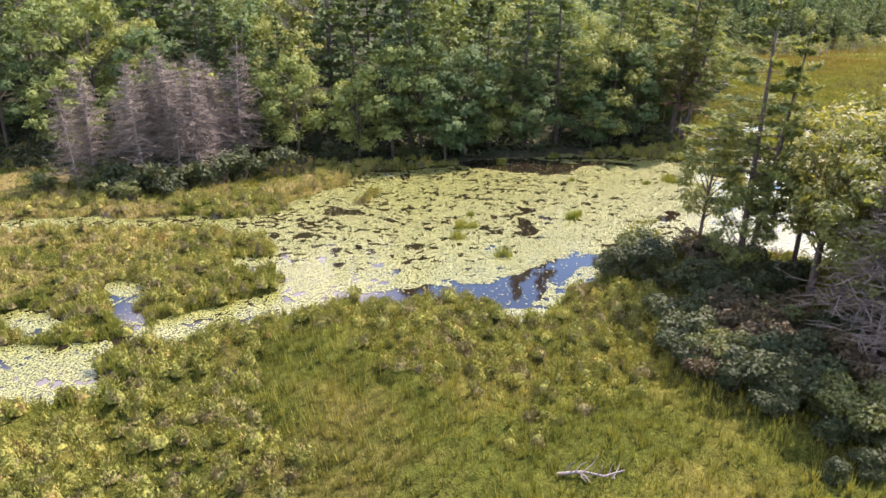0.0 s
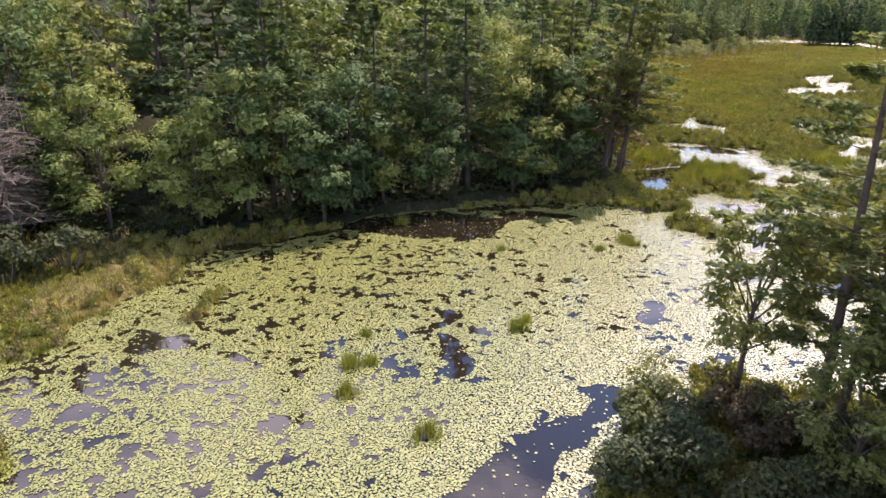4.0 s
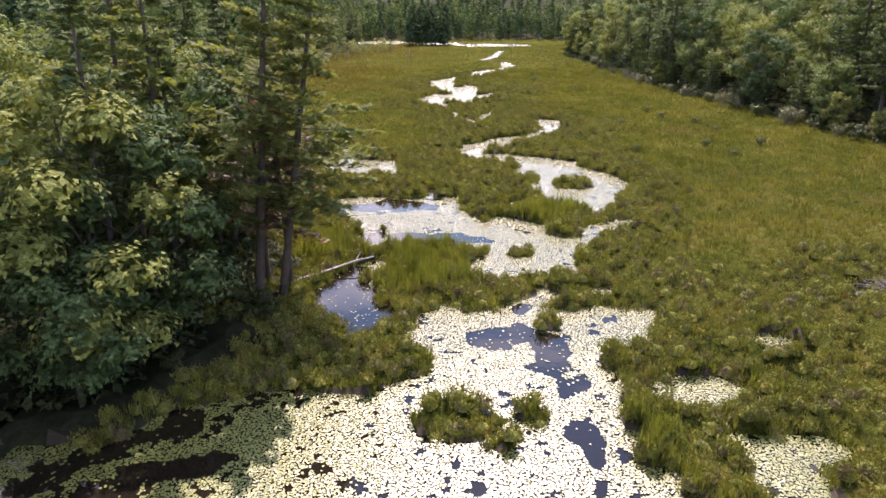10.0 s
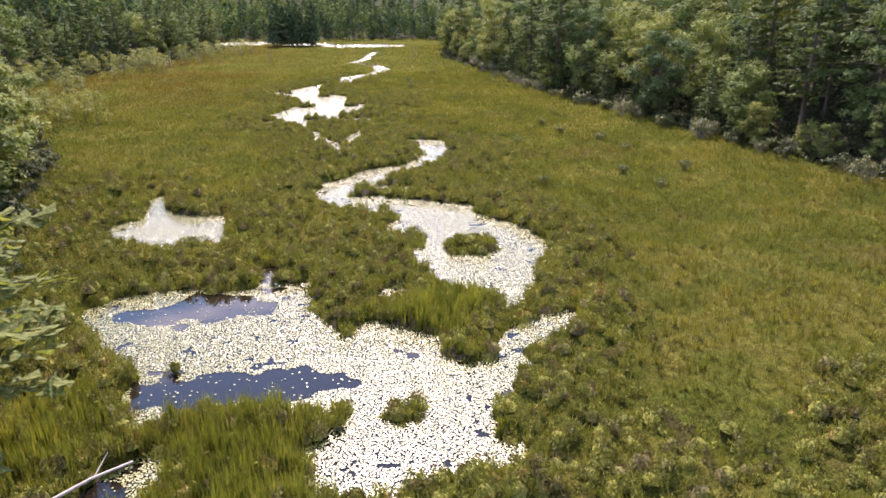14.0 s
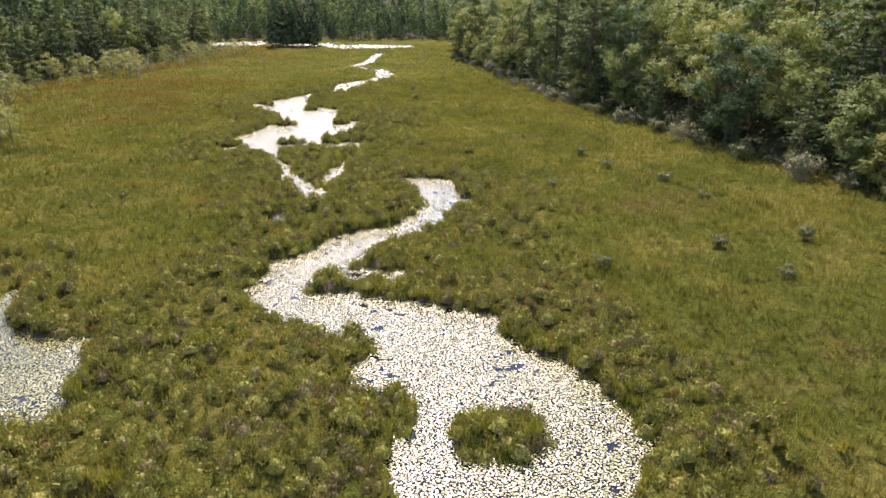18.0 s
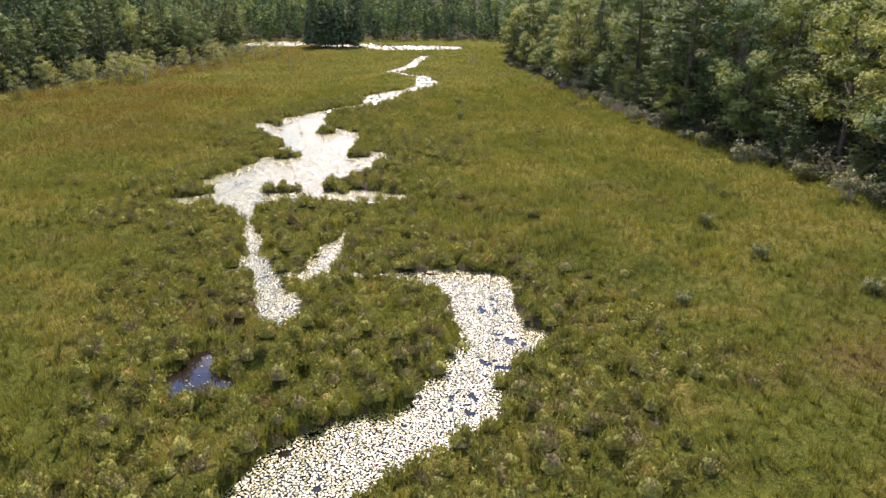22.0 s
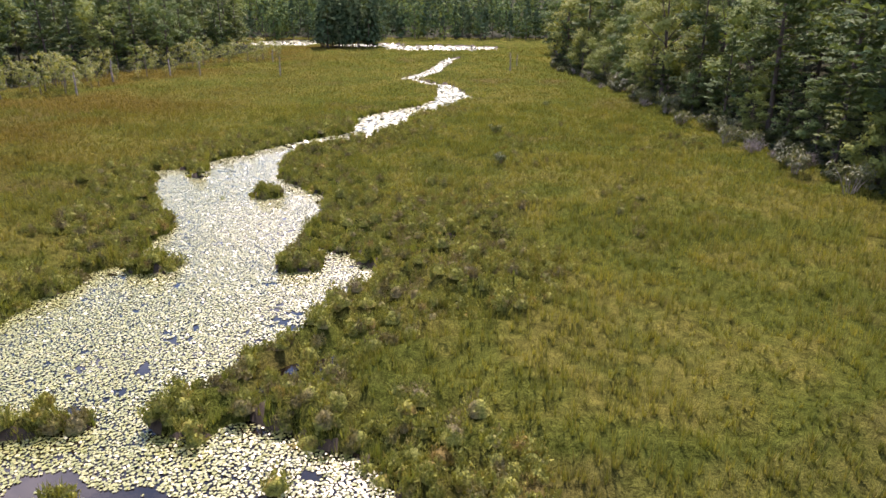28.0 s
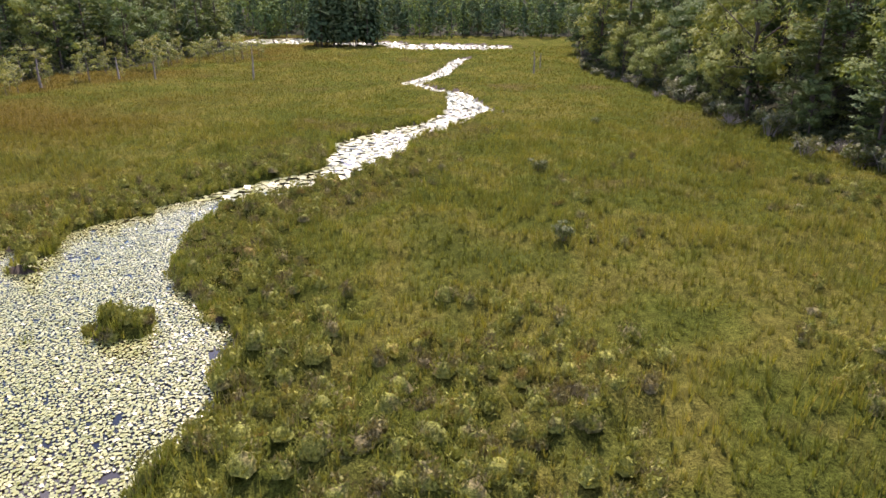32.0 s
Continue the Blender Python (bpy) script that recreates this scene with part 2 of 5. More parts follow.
M_FAR_PINE = foliage("distant_hazed_needle", [(p, (0.50 * c[0], 0.57 * c[1], 0.72 * c[2])) for p, c in PINE_STOPS], 0.14, 0.9, 0.04, island=0.3, grain=1.6, stand=True)
M_RUST = foliage("dead_needle", [(0.0, (0.14, 0.085, 0.055)), (1.0, (0.24, 0.15, 0.10))], 0.3, island=0.8)
M_BARK = solid("bark", [(0.3, (0.06, 0.047, 0.036)), (0.7, (0.15, 0.12, 0.10))], 1.5, 0.9, 0.7, 0.03)
M_DEAD = solid("weathered_wood", [(0.3, (0.17, 0.15, 0.135)), (0.7, (0.34, 0.30, 0.27))], 1.5, 0.85, 0.5, 0.02)
M_TWIG = solid("dead_twig", [(0.3, (0.11, 0.093, 0.073)), (0.7, (0.22, 0.185, 0.145))], 1.5, 0.9, 0.3, 0.01)
M_PALE = solid("bleached_wood", [(0.3, (0.38, 0.35, 0.31)), (0.7, (0.58, 0.54, 0.49))], 2.0, 0.8, 0.5, 0.02)

M_PAD, n, l, out = material("lily_pad")
geo, info, p = n.new("ShaderNodeNewGeometry"), n.new("ShaderNodeObjectInfo"), n.new("ShaderNodeBsdfPrincipled")
f = mix(n, l, info.outputs["Random"], geo.outputs["Random Per Island"], 0.75)
pad_col = ramp(n, l, f, [(0.0, (0.085, 0.108, 0.026)), (0.35, (0.148, 0.170, 0.038)), (0.75, (0.205, 0.215, 0.052)), (0.95, (0.28, 0.27, 0.09)), (1.0, (0.20, 0.13, 0.05))])
l.new(mix(n, l, pad_col, ramp(n, l, noise_node(n, l, 14.0), [(0.3, (0.75, 0.75, 0.75)), (0.7, (1, 1, 1))]), 0.6, "MULTIPLY"), p.inputs["Base Color"])
p.inputs["Roughness"].default_value, p.inputs["Specular IOR Level"].default_value = 0.40, 0.68
p.inputs["Coat Weight"].default_value, p.inputs["Coat Roughness"].default_value = 0.15, 0.36
l.new(bump(n, l, noise_node(n, l, 9.0, 3.0), 0.35, 0.04), p.inputs["Normal"])
l.new(p.outputs[0], out.inputs["Surface"])

M_WATER, n, l, out = material("pond_water")
p = n.new("ShaderNodeBsdfPrincipled")
p.inputs["Base Color"].default_value = (0.012, 0.009, 0.006, 1)
p.inputs["Roughness"].default_value, p.inputs["IOR"].default_value = 0.03, 1.48
l.new(bump(n, l, noise_node(n, l, 1.6, 3.0), 0.05, 0.05), p.inputs["Normal"])
l.new(p.outputs[0], out.inputs["Surface"])


# ---- shapes of the land ----
rng = np.random.default_rng(7)


def vnoise(x, y, scale, seed=0):
    """Smooth noise, -1 to 1, over the plan; scale in metres."""
    x, y = np.asarray(x, float) / scale + seed * 17.3, np.asarray(y, float) / scale + seed * 9.1
    xi, yi = np.floor(x), np.floor(y)
    fx, fy = x - xi, y - yi
    fx, fy = fx * fx * (3 - 2 * fx), fy * fy * (3 - 2 * fy)

    def h(a, b):
        v = np.sin(a * 127.1 + b * 311.7 + seed * 74.7) * 43758.5453
        return (v - np.floor(v)) * 2 - 1
    return (h(xi, yi) * (1 - fx) + h(xi + 1, yi) * fx) * (1 - fy) + (h(xi, yi + 1) * (1 - fx) + h(xi + 1, yi + 1) * fx) * fy


def chain(x, y, rows):
    """Distance to a stream bed given by its middle line and half widths."""
    best = np.full(np.shape(x), 1e9)
    for (x0, y0, r0), (x1, y1, r1) in zip(rows, rows[1:]):
        dx, dy = x1 - x0, y1 - y0
        k = np.clip(((x - x0) * dx + (y - y0) * dy) / (dx * dx + dy * dy), 0, 1)
        best = np.minimum(best, np.hypot(x - x0 - k * dx, y - y0 - k * dy) - r0 - k * (r1 - r0))
    return best


def oval(x, y, cx, cy, rx, ry, turn=0.0):
    c, s = math.cos(radians(turn)), math.sin(radians(turn))
    u, v = (x - cx) * c + (y - cy) * s, -(x - cx) * s + (y - cy) * c
    q = np.hypot(u / rx, v / ry)
    return (q - 1) * min(rx, ry)


def outline(x, y, pts):
    """Distance to the bank of a pool given by its plan, below 0 inside."""
    p = np.array(pts, float)
    out = np.full(np.shape(x), 9.0)
    m = (x > p[:, 0].min() - 8) & (x < p[:, 0].max() + 8) & (y > p[:, 1].min() - 8) & (y < p[:, 1].max() + 8)
    if not np.any(m):
        return out
    a, b = x[m], y[m]
    best, inside = np.full(len(a), 81.0), np.zeros(len(a), bool)
    for (x0, y0), (x1, y1) in zip(p, np.roll(p, -1, 0)):
        dx, dy = x1 - x0, y1 - y0
        k = np.clip(((a - x0) * dx + (b - y0) * dy) / (dx * dx + dy * dy), 0, 1)
        best = np.minimum(best, (a - x0 - k * dx) ** 2 + (b - y0 - k * dy) ** 2)
        if dy:
            inside ^= ((y0 > b) != (y1 > b)) & (a < x0 + (b - y0) * dx / dy)
    out[m] = np.sqrt(best) * np.where(inside, -1, 1)
    return out


# pools and brooks by their banks, from the far end of the valley to the pond
UPPER_POOL = [(-27.5, 222.9), (-29, 218.7), (-29.6, 216), (-28.9, 212.3), (-27.9, 208), (-26.6, 206.5), (-24, 203.7), (-23.7, 201.6), (-23, 198.4), (-23.3, 195.2), (-22.8, 192.5), (-20.6, 190.9), (-21.5, 186),
              (-32.9, 187), (-32.4, 190.3), (-31.9, 192.6), (-31.6, 195.6), (-32.5, 198.4), (-34.3, 201), (-36.4, 204), (-37.6, 206.7), (-38.4, 210), (-39.5, 211.7), (-37.9, 211.9), (-35.9, 211.1), (-34.5, 211.6),
              (-36, 216.1), (-34.1, 217.5), (-32.1, 219.3), (-29.3, 224)]
LOWER_POOL = [(-22, 191), (-20.6, 190.9), (-19.7, 189.5), (-18.7, 188.6), (-18.5, 186.8), (-20, 184.4), (-21.3, 182.1), (-22.7, 179.8), (-23.3, 177.5), (-24.2, 176.1), (-25, 174.2), (-23, 172.9), (-22.2, 172.8), (-21.4, 173.9), (-20.7, 173.5),
              (-18.6, 172.7), (-17.1, 171.6), (-16.4, 170.4), (-18, 169.8), (-19.7, 169.1), (-20.8, 169.3), (-23.3, 169.2), (-25.2, 169.7), (-28.2, 169.7), (-30.7, 168.8), (-31.5, 168.2), (-32.7, 169.2), (-37, 169.8), (-38.2, 171),
              (-37.1, 172.3), (-35, 173.1), (-33.6, 173.7), (-34.1, 175), (-36.9, 176.5), (-36.4, 178.6), (-35.6, 179.4), (-35.3, 180.6), (-34.7, 182.3), (-33.3, 185.3), (-32.7, 187.7), (-32.4, 190.3)]
BROOK_BENDS = [(-20, 153.7), (-17.9, 153.9), (-14.7, 154), (-12.6, 153.5), (-10.9, 151.8), (-11.4, 148.5), (-11.4, 146.5), (-10.4, 145.4), (-11, 144), (-12.4, 142.9), (-13.4, 141.5), (-13.6, 139), (-14.2, 137.4), (-16.6, 136.1), (-18.6, 134),
               (-20.1, 131.8), (-21.3, 130.7), (-23, 128.4), (-23.5, 126.6), (-21.6, 126.2), (-23.6, 122.8), (-26.1, 125.3), (-27.3, 127.1), (-26.5, 128.8), (-25.7, 130.6), (-26.6, 131.9), (-24.4, 132.8), (-23, 134.6), (-21.8, 136.9),
               (-20.5, 138), (-19, 139), (-17.6, 138.8), (-16, 140.7), (-15.2, 142.5), (-14.2, 144.8), (-14.3, 147.5), (-14.4, 149.8), (-15.2, 151.3), (-17, 152.3)]
BROOK_POOL = [(-23.5, 126.6), (-21.6, 126.2), (-18.2, 124.7), (-15.4, 123.6), (-13.6, 122.2), (-13.4, 120.1), (-12.1, 118.1), (-10.8, 116.5), (-10, 114.6), (-9.6, 112), (-9.4, 110.3), (-8.9, 109.6), (-10.7, 108.7), (-11.2, 107), (-12.2, 105.1),
              (-13.3, 102.5), (-14.2, 100.9), (-14.7, 103.2), (-16, 102.4), (-17.5, 103.8), (-18.3, 107), (-19.2, 109), (-18.7, 110.7), (-18.9, 112), (-18, 112.9), (-18.1, 114.5), (-18.6, 115.2), (-20.3, 116.1), (-20.4, 117.4), (-19, 119.2),
              (-20.3, 121), (-21.6, 121.5), (-23.6, 122.8), (-26.1, 125.3)]
SKY_POOL = [(-38.8, 103.8), (-36.6, 105.5), (-33.9, 105.6), (-32, 104.6), (-29.8, 105.4), (-26.3, 106.2), (-26.6, 104.5), (-26.5, 102.4), (-25.8, 100.4), (-24.2, 98), (-22.9, 99.4), (-20.2, 98.1), (-19.3, 97.3), (-19.7, 95.3), (-18.2, 94.2),
            (-16.6, 94.8), (-15.4, 96.7), (-13.1, 98.5), (-11.2, 99.3), (-11.5, 97.9), (-15.1, 95.4), (-15.9, 93.8), (-17.2, 92), (-18.2, 89.4), (-18.3, 88.2), (-17, 87.7), (-16.6, 86.9), (-18.4, 86.6), (-20.7, 87.4), (-21.5, 86.8),
            (-22.3, 85.6), (-25.3, 86), (-25.1, 87.5), (-25.4, 88.5), (-23.8, 89.4), (-23.3, 90.6), (-24, 91.5), (-25.6, 91.3), (-28, 92), (-30.6, 92.4), (-32.6, 91.4), (-33.6, 94.3), (-33.4, 96), (-34.9, 97.2), (-36.4, 98.6)]
LILY_POOL = [(-42.6, 118.2), (-42.1, 120.6), (-40.7, 122.7), (-41.7, 128.2), (-41, 129.3), (-40.1, 124.9), (-37.4, 122.2), (-34.5, 121.8), (-34, 118.6), (-33.8, 115), (-35.7, 114.4), (-37, 113.3), (-38.6, 114.7), (-40.9, 115.8)]
NARROWS = [(-27.2, 80.6), (-26.8, 81.4), (-25.1, 80.4), (-23.8, 80.6), (-22.6, 82.5), (-21.1, 83.8), (-19.9, 82.9), (-20.3, 82.2), (-21.7, 82), (-21.9, 80.6), (-19.7, 80.8), (-18.1, 81.4), (-15.9, 81.4), (-14.3, 81.2), (-15.4, 79.8), (-16.5, 77),
           (-18.8, 75.9), (-19.1, 74.4), (-18.7, 73.1), (-19, 70.6), (-18.6, 68.5), (-18.9, 65.6), (-18, 64.5), (-17.2, 62), (-24, 58), (-31, 62), (-31.6, 71.6), (-28.8, 70.6), (-29.3, 71.6), (-28.2, 73), (-26.7, 74.1), (-27.8, 75.8), (-29.1, 77.3), (-28.5, 79)]
SIDE_POOL = [(-34.4, 83.7), (-31.9, 85.4), (-31.2, 81.6), (-30, 79.5), (-30.1, 78), (-31.7, 76.8), (-32.7, 79.1), (-34.2, 80.9)]
DARK_POOL = [(-28.1, 141.8), (-27.1, 143), (-26.9, 144), (-26.3, 141.8), (-24, 141), (-25.6, 140.2), (-26.8, 140.5)]
BANKS = (UPPER_POOL, LOWER_POOL, BROOK_BENDS, BROOK_POOL, SKY_POOL, LILY_POOL, NARROWS, SIDE_POOL, DARK_POOL)
# creeks by their middle line and half width
UPPER_BROOK = [(-10, 345, 0.7), (-12.4, 338, 0.7), (-14, 322, 0.5), (-16.4, 304, 1.2), (-21.1, 289.3, 0.8), (-17, 282, 0.4), (-13.4, 277.5, 0.8), (-12.9, 268, 1.3), (-12.2, 261, 2.2), (-15.5, 252, 1.4), (-18.5, 247, 1.7), (-22, 240.5, 2.5),
               (-21.6, 236.7, 2.6), (-22.1, 231.6, 2.0), (-23.8, 228.4, 2.0), (-26, 226, 2.0), (-28.3, 223, 2.0), (-30.8, 219.5, 2.0)]
SIDE_CREEKS = [
    [(-11.5, 261, 0.9), (-8.9, 259.7, 0.4)],
    [(-30.8, 169.5, 0.3), (-30.3, 168, 0.3), (-29.3, 164.5, 0.4), (-27.7, 159.3, 0.55), (-27, 156.6, 0.6), (-25.9, 153.2, 0.75), (-24.8, 150.7, 0.8), (-24, 147.6, 1.1)],
    [(-28.7, 154.6, 0.25), (-27, 155.5, 0.35)],
    [(-21.2, 163, 0.15), (-22.5, 159.7, 0.6), (-22.6, 156.4, 0.8), (-22.8, 154, 0.65), (-25.5, 153.6, 0.5)],
    [(-22.6, 153.8, 0.35), (-20, 153.6, 0.4)],
    [(-43.5, 127, 0.6), (-45, 129, 0.7)],
    [(-31.8, 88.3, 0.6), (-33.2, 86, 0.8), (-34, 83.5, 0.9)],
    [(-62, 9, 1.0), (-57, 15.5, 1.6), (-51, 20.8, 1.9), (-46, 26, 2.4), (-41, 31, 4.0)],
    [(-31, 24, 2.2), (-31.8, 18, 1.5), (-32.6, 14, 1.3), (-34, 11, 1.0), (-33, 7.5, 1.5)],
    [(-17.5, 60, 1.4), (-14.5, 61.5, 1.2), (-13.8, 64.5, 1.3), (-13.4, 67.5, 1.2), (-11, 68.3, 0.8)],
    [(-34, 11.3, 0.8), (-37.3, 12.2, 0.6), (-42, 13.4, 0.5)],
    [(-20.8, 44, 1.6), (-22, 40, 1.9), (-22, 36, 1.3), (-21.4, 31, 1.5), (-21.2, 28, 1.2)],
]
POND = [(-35, 50, 15, 17, 0), (-45.5, 45.5, 8, 5, 30), (-48, 36, 2.6, 4.2, 15), (-34, 65, 7, 6.5, 35), (-42.3, 65, 2.6, 2.2, 40), (-22, 57, 9, 10.5, 0), (-35, 30.5, 12.5, 10, 20), (-25.2, 35, 4, 8, 0), (-16, 54, 7, 7, 0), (-33, 6, 3.6, 2.2, 20), (-40, 7.5, 2.0, 0.9, 10)]
PUDDLES = [(-9.4, 77.1, 1.5, 0.9, -20), (-14.6, 72.1, 1.7, 1.1, 10), (0.2, 84.6, 1.3, 0.7, 0), (-16.9, 83.8, 0.5, 0.4, 0), (-21.4, 103.6, 0.6, 0.6, 0), (-29, 108.5, 0.5, 1.2, 0), (-20.4, 128.9, 0.9, 0.7, 0), (-17.9, 128.3, 0.5, 0.6, 0), (-15.8, 190.3, 0.4, 0.5, 0), (-14.1, 193.0, 0.3, 0.5, 0),
           (-72, 430, 16, 22, 0), (-40, 412, 12, 13, -20), (-14, 395, 19, 15, 0)]
POND_ISLANDS = [(-41.6, 22.3, 3.6, 2.0, 35), (-36.2, 19.3, 3.0, 2.2, 35), (-25.9, 69.6, 1.9, 1.7, 10), (-22.7, 70.3, 0.9, 0.9, 0), (-23.9, 68.1, 0.6, 0.7, 0), (-21.1, 79, 1.2, 1.1, 0), (-16.3, 66.4, 1.7, 3.6, 8), (-15.3, 63.2, 0.7, 0.8, 0), (-16.2, 60.9, 0.6, 0.5, 0)]
BROOK_ISLANDS = [(-21.6, 90.6, 1.5, 1.2, -8), (-32.4, 95.7, 0.7, 0.6, 0), (-22.3, 93.8, 0.35, 0.4, 0), (-14.8, 111, 2.2, 1.8, 0), (-17, 107.2, 0.7, 0.8, 0), (-18.5, 111.6, 0.5, 0.4, 0),
                 (-27.8, 203.9, 1.9, 1.5, 0), (-31, 202.8, 0.55, 0.7, 0), (-35.1, 209.8, 1.0, 0.8, 0), (-30.5, 189.2, 1.6, 1.6, 0), (-22.2, 189.6, 1.7, 1.7, 0), (-28.3, 174.4, 2.3, 0.9, 0), (-35.6, 174.9, 1.5, 0.5, 0), (-19.7, 171.4, 0.5, 0.5, 0), (-26, 170.8, 0.5, 0.4, 0)]
LEFT_EDGE = [(-90, -110), (0, -97), (17, -84), (27, -74), (38, -67), (43, -61), (47, -57.6), (52, -53.2), (58, -50), (65, -46), (72, -41), (80, -38.5), (86, -39), (93, -43), (106, -46), (126, -53), (140, -56), (152, -61), (165, -68),
             (180, -80), (200, -90), (230, -96), (282, -88), (320, -79), (360, -75), (400, -77), (425, -100), (470, -110)]
RIGHT_EDGE = [(-90, 66), (20, 55), (60, 44), (95, 35), (120, 31), (147, 26), (175, 22), (205, 18.5), (240, 17), (270, 17), (305, 14), (340, 15), (400, 25), (432, 32), (470, 70)]


def left_edge(y):
    return np.interp(y, [a for a, _ in LEFT_EDGE], [b for _, b in LEFT_EDGE])


def right_edge(y):
    return np.interp(y, [a for a, _ in RIGHT_EDGE], [b for _, b in RIGHT_EDGE])


def shore(x, y):
    """Metres from the nearest shore, above 0 on land."""
    x, y = np.asarray(x, float), np.asarray(y, float)
    d = chain(x, y, UPPER_BROOK)
    for c in SIDE_CREEKS:
        d = np.minimum(d, chain(x, y, c) + 0.16)
    for o in BANKS:
        d = np.minimum(d, outline(x, y, o))
    for o in PUDDLES:
        d = np.minimum(d, oval(x, y, *o))
    d = d - 0.08
    for o in POND:
        d = np.minimum(d, oval(x, y, *o))
    for o in POND_ISLANDS + BROOK_ISLANDS:
        d = np.maximum(d, -oval(x, y, *o))
    far = np.clip((y - 225) / 60, 0, 1)
    wide = np.clip((64 - y) / 12, 0, 1)
    return d - 0.30 - 0.12 * wide - 0.4 * far + (0.3 + 0.48 * wide) * vnoise(x, y, 2.9, 3) + 0.36 * vnoise(x, y, 1.15, 4) + 0.14 * vnoise(x, y, 0.5, 2)


def land(x, y, d=None):
    """Height of the ground."""
    x, y = np.asarray(x, float), np.asarray(y, float)
    d = shore(x, y) if d is None else d
    k = np.clip((d + 0.35) / 0.7, 0, 1)
    k = k * k * (3 - 2 * k)
    z = -0.55 + k * 0.80
    mound = np.maximum(0.44 * (1 - 2.0 * np.abs(vnoise(x, y, 1.5, 5))), -0.16) * np.clip((d + 0.2) / 0.8, 0, 1) * np.clip(1.35 - 0.10 * d, 0.45, 1)
    z = z + k * (1.15 * mound + 0.10 * vnoise(x, y, 3.1, 6) + 0.10 * vnoise(x, y, 0.7, 8))
    e = np.maximum(x - right_edge(y) - 3, 0)
    z = z + np.minimum(e * 0.30, 30) + np.clip(e - 2, 0, 1) * 0.5 * vnoise(x, y, 7, 9)
    e = np.maximum(left_edge(y) - 4 - x, 0)
    z = z + np.minimum(e * 0.20, 26) + np.clip(e - 2, 0, 1) * 0.5 * vnoise(x, y, 7, 10)
    e = np.maximum(y - 470, 0)
    z = z + np.minimum(e * 0.12, 45) + 4 * np.clip(e / 40, 0, 1) * vnoise(x, y, 60, 11)
    return z


def mesh_of(name, verts, faces, mats, smooth=False, index=None):
    me = bpy.data.meshes.new(name)
    faces = np.asarray(faces)
    k = faces.shape[1]
    me.vertices.add(len(verts))
    me.vertices.foreach_set("co", np.asarray(verts, np.float32).ravel())
    me.loops.add(faces.size)
    me.loops.foreach_set("vertex_index", faces.astype(np.int32).ravel())
    me.polygons.add(len(faces))
    me.polygons.foreach_set("loop_start", np.arange(0, faces.size, k, dtype=np.int32))
    if index is not None:
        me.polygons.foreach_set("material_index", index.astype(np.int32))
    me.polygons.foreach_set("use_smooth", np.full(len(faces), smooth))
    for m in mats if isinstance(mats, (list, tuple)) else [mats]:
        me.materials.append(m)
    me.update(calc_edges=True)
    return me


def lines(*spans):
    """Grid lines over successive spans (from, to, step)."""
    out = []
    for a, b, step in spans:
        out.append(np.linspace(a, b, max(1, round((b - a) / step)), endpoint=False))
    return np.concatenate(out + [np.array([spans[-1][1]])])


gx = lines((-1500, -500, 100), (-500, -160, 20), (-160, -100, 4), (-100, -62, 1.7), (-62, -50, 0.7), (-50, -7, 0.55), (-7, 20, 1.0), (20, 44, 1.6), (44, 110, 5), (110, 400, 25), (400, 1500, 100))
gy = lines((-900, -100, 80), (-100, -5, 6), (-5, 12, 0.8), (12, 182, 0.58), (182, 235, 0.6), (235, 300, 1.0), (300, 460, 1.7), (460, 520, 6), (520, 900, 25), (900, 2600, 100))
GX, GY = np.meshgrid(gx, gy)
GD = shore(GX, GY)
GZ = land(GX, GY, GD)
nx, ny = len(gx), len(gy)
ii = (np.arange(ny - 1)[:, None] * nx + np.arange(nx - 1)[None, :]).ravel()
quads = np.stack([ii, ii + 1, ii + nx + 1, ii + nx], 1)
cx, cy, cd = GX.ravel()[ii], GY.ravel()[ii], GD.ravel()[ii]
# near-black floor runs onto the pond's bank, tree shade put into the colour
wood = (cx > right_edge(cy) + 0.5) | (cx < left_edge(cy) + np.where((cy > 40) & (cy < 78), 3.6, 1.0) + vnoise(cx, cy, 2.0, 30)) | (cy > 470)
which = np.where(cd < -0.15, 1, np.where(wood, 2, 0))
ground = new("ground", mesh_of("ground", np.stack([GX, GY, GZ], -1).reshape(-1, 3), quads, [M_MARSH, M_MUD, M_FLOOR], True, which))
tagged(ground, "boggy marsh floor rising into wooded hillsides", "ground", kind="structure")

wv = np.array([(-160, -90, 0), (70, -90, 0), (70, 460, 0), (-160, 460, 0)], float)
water = new("water", mesh_of("water", wv, [(0, 1, 2, 3)], M_WATER))
tagged(water, "dark still pond and brook water mirroring the sky", "water", kind="structure")


# ---- plants: builders ----
def part(name, me, parent, label=""):
    ob = new(name, me)
    ob.parent = parent
    return tagged(ob, label)


def rod(p0, p1, r0, r1, sides=5):
    """Vertices and faces of a tapered stick."""
    p0, p1 = np.asarray(p0, float), np.asarray(p1, float)
    d = p1 - p0
    d = d / max(np.linalg.norm(d), 1e-6)
    u = np.cross(d, (0.31, 0.2, 0.93) if abs(d[2]) < 0.9 else (1, 0, 0))
    u /= np.linalg.norm(u)
    v = np.cross(d, u)
    a = np.arange(sides) * 2 * math.pi / sides
    ring = np.cos(a)[:, None] * u + np.sin(a)[:, None] * v
    i = np.arange(sides)
    j = (i + 1) % sides
    return np.concatenate([p0 + ring * r0, p1 + ring * r1]), np.stack([i, j, j + sides, i + sides], 1)


def joined(pieces):
    vs, fs, k = [], [], 0
    for v, f in pieces:
        vs.append(v), fs.append(f + k)
        k += len(v)
    return np.concatenate(vs), np.concatenate(fs)


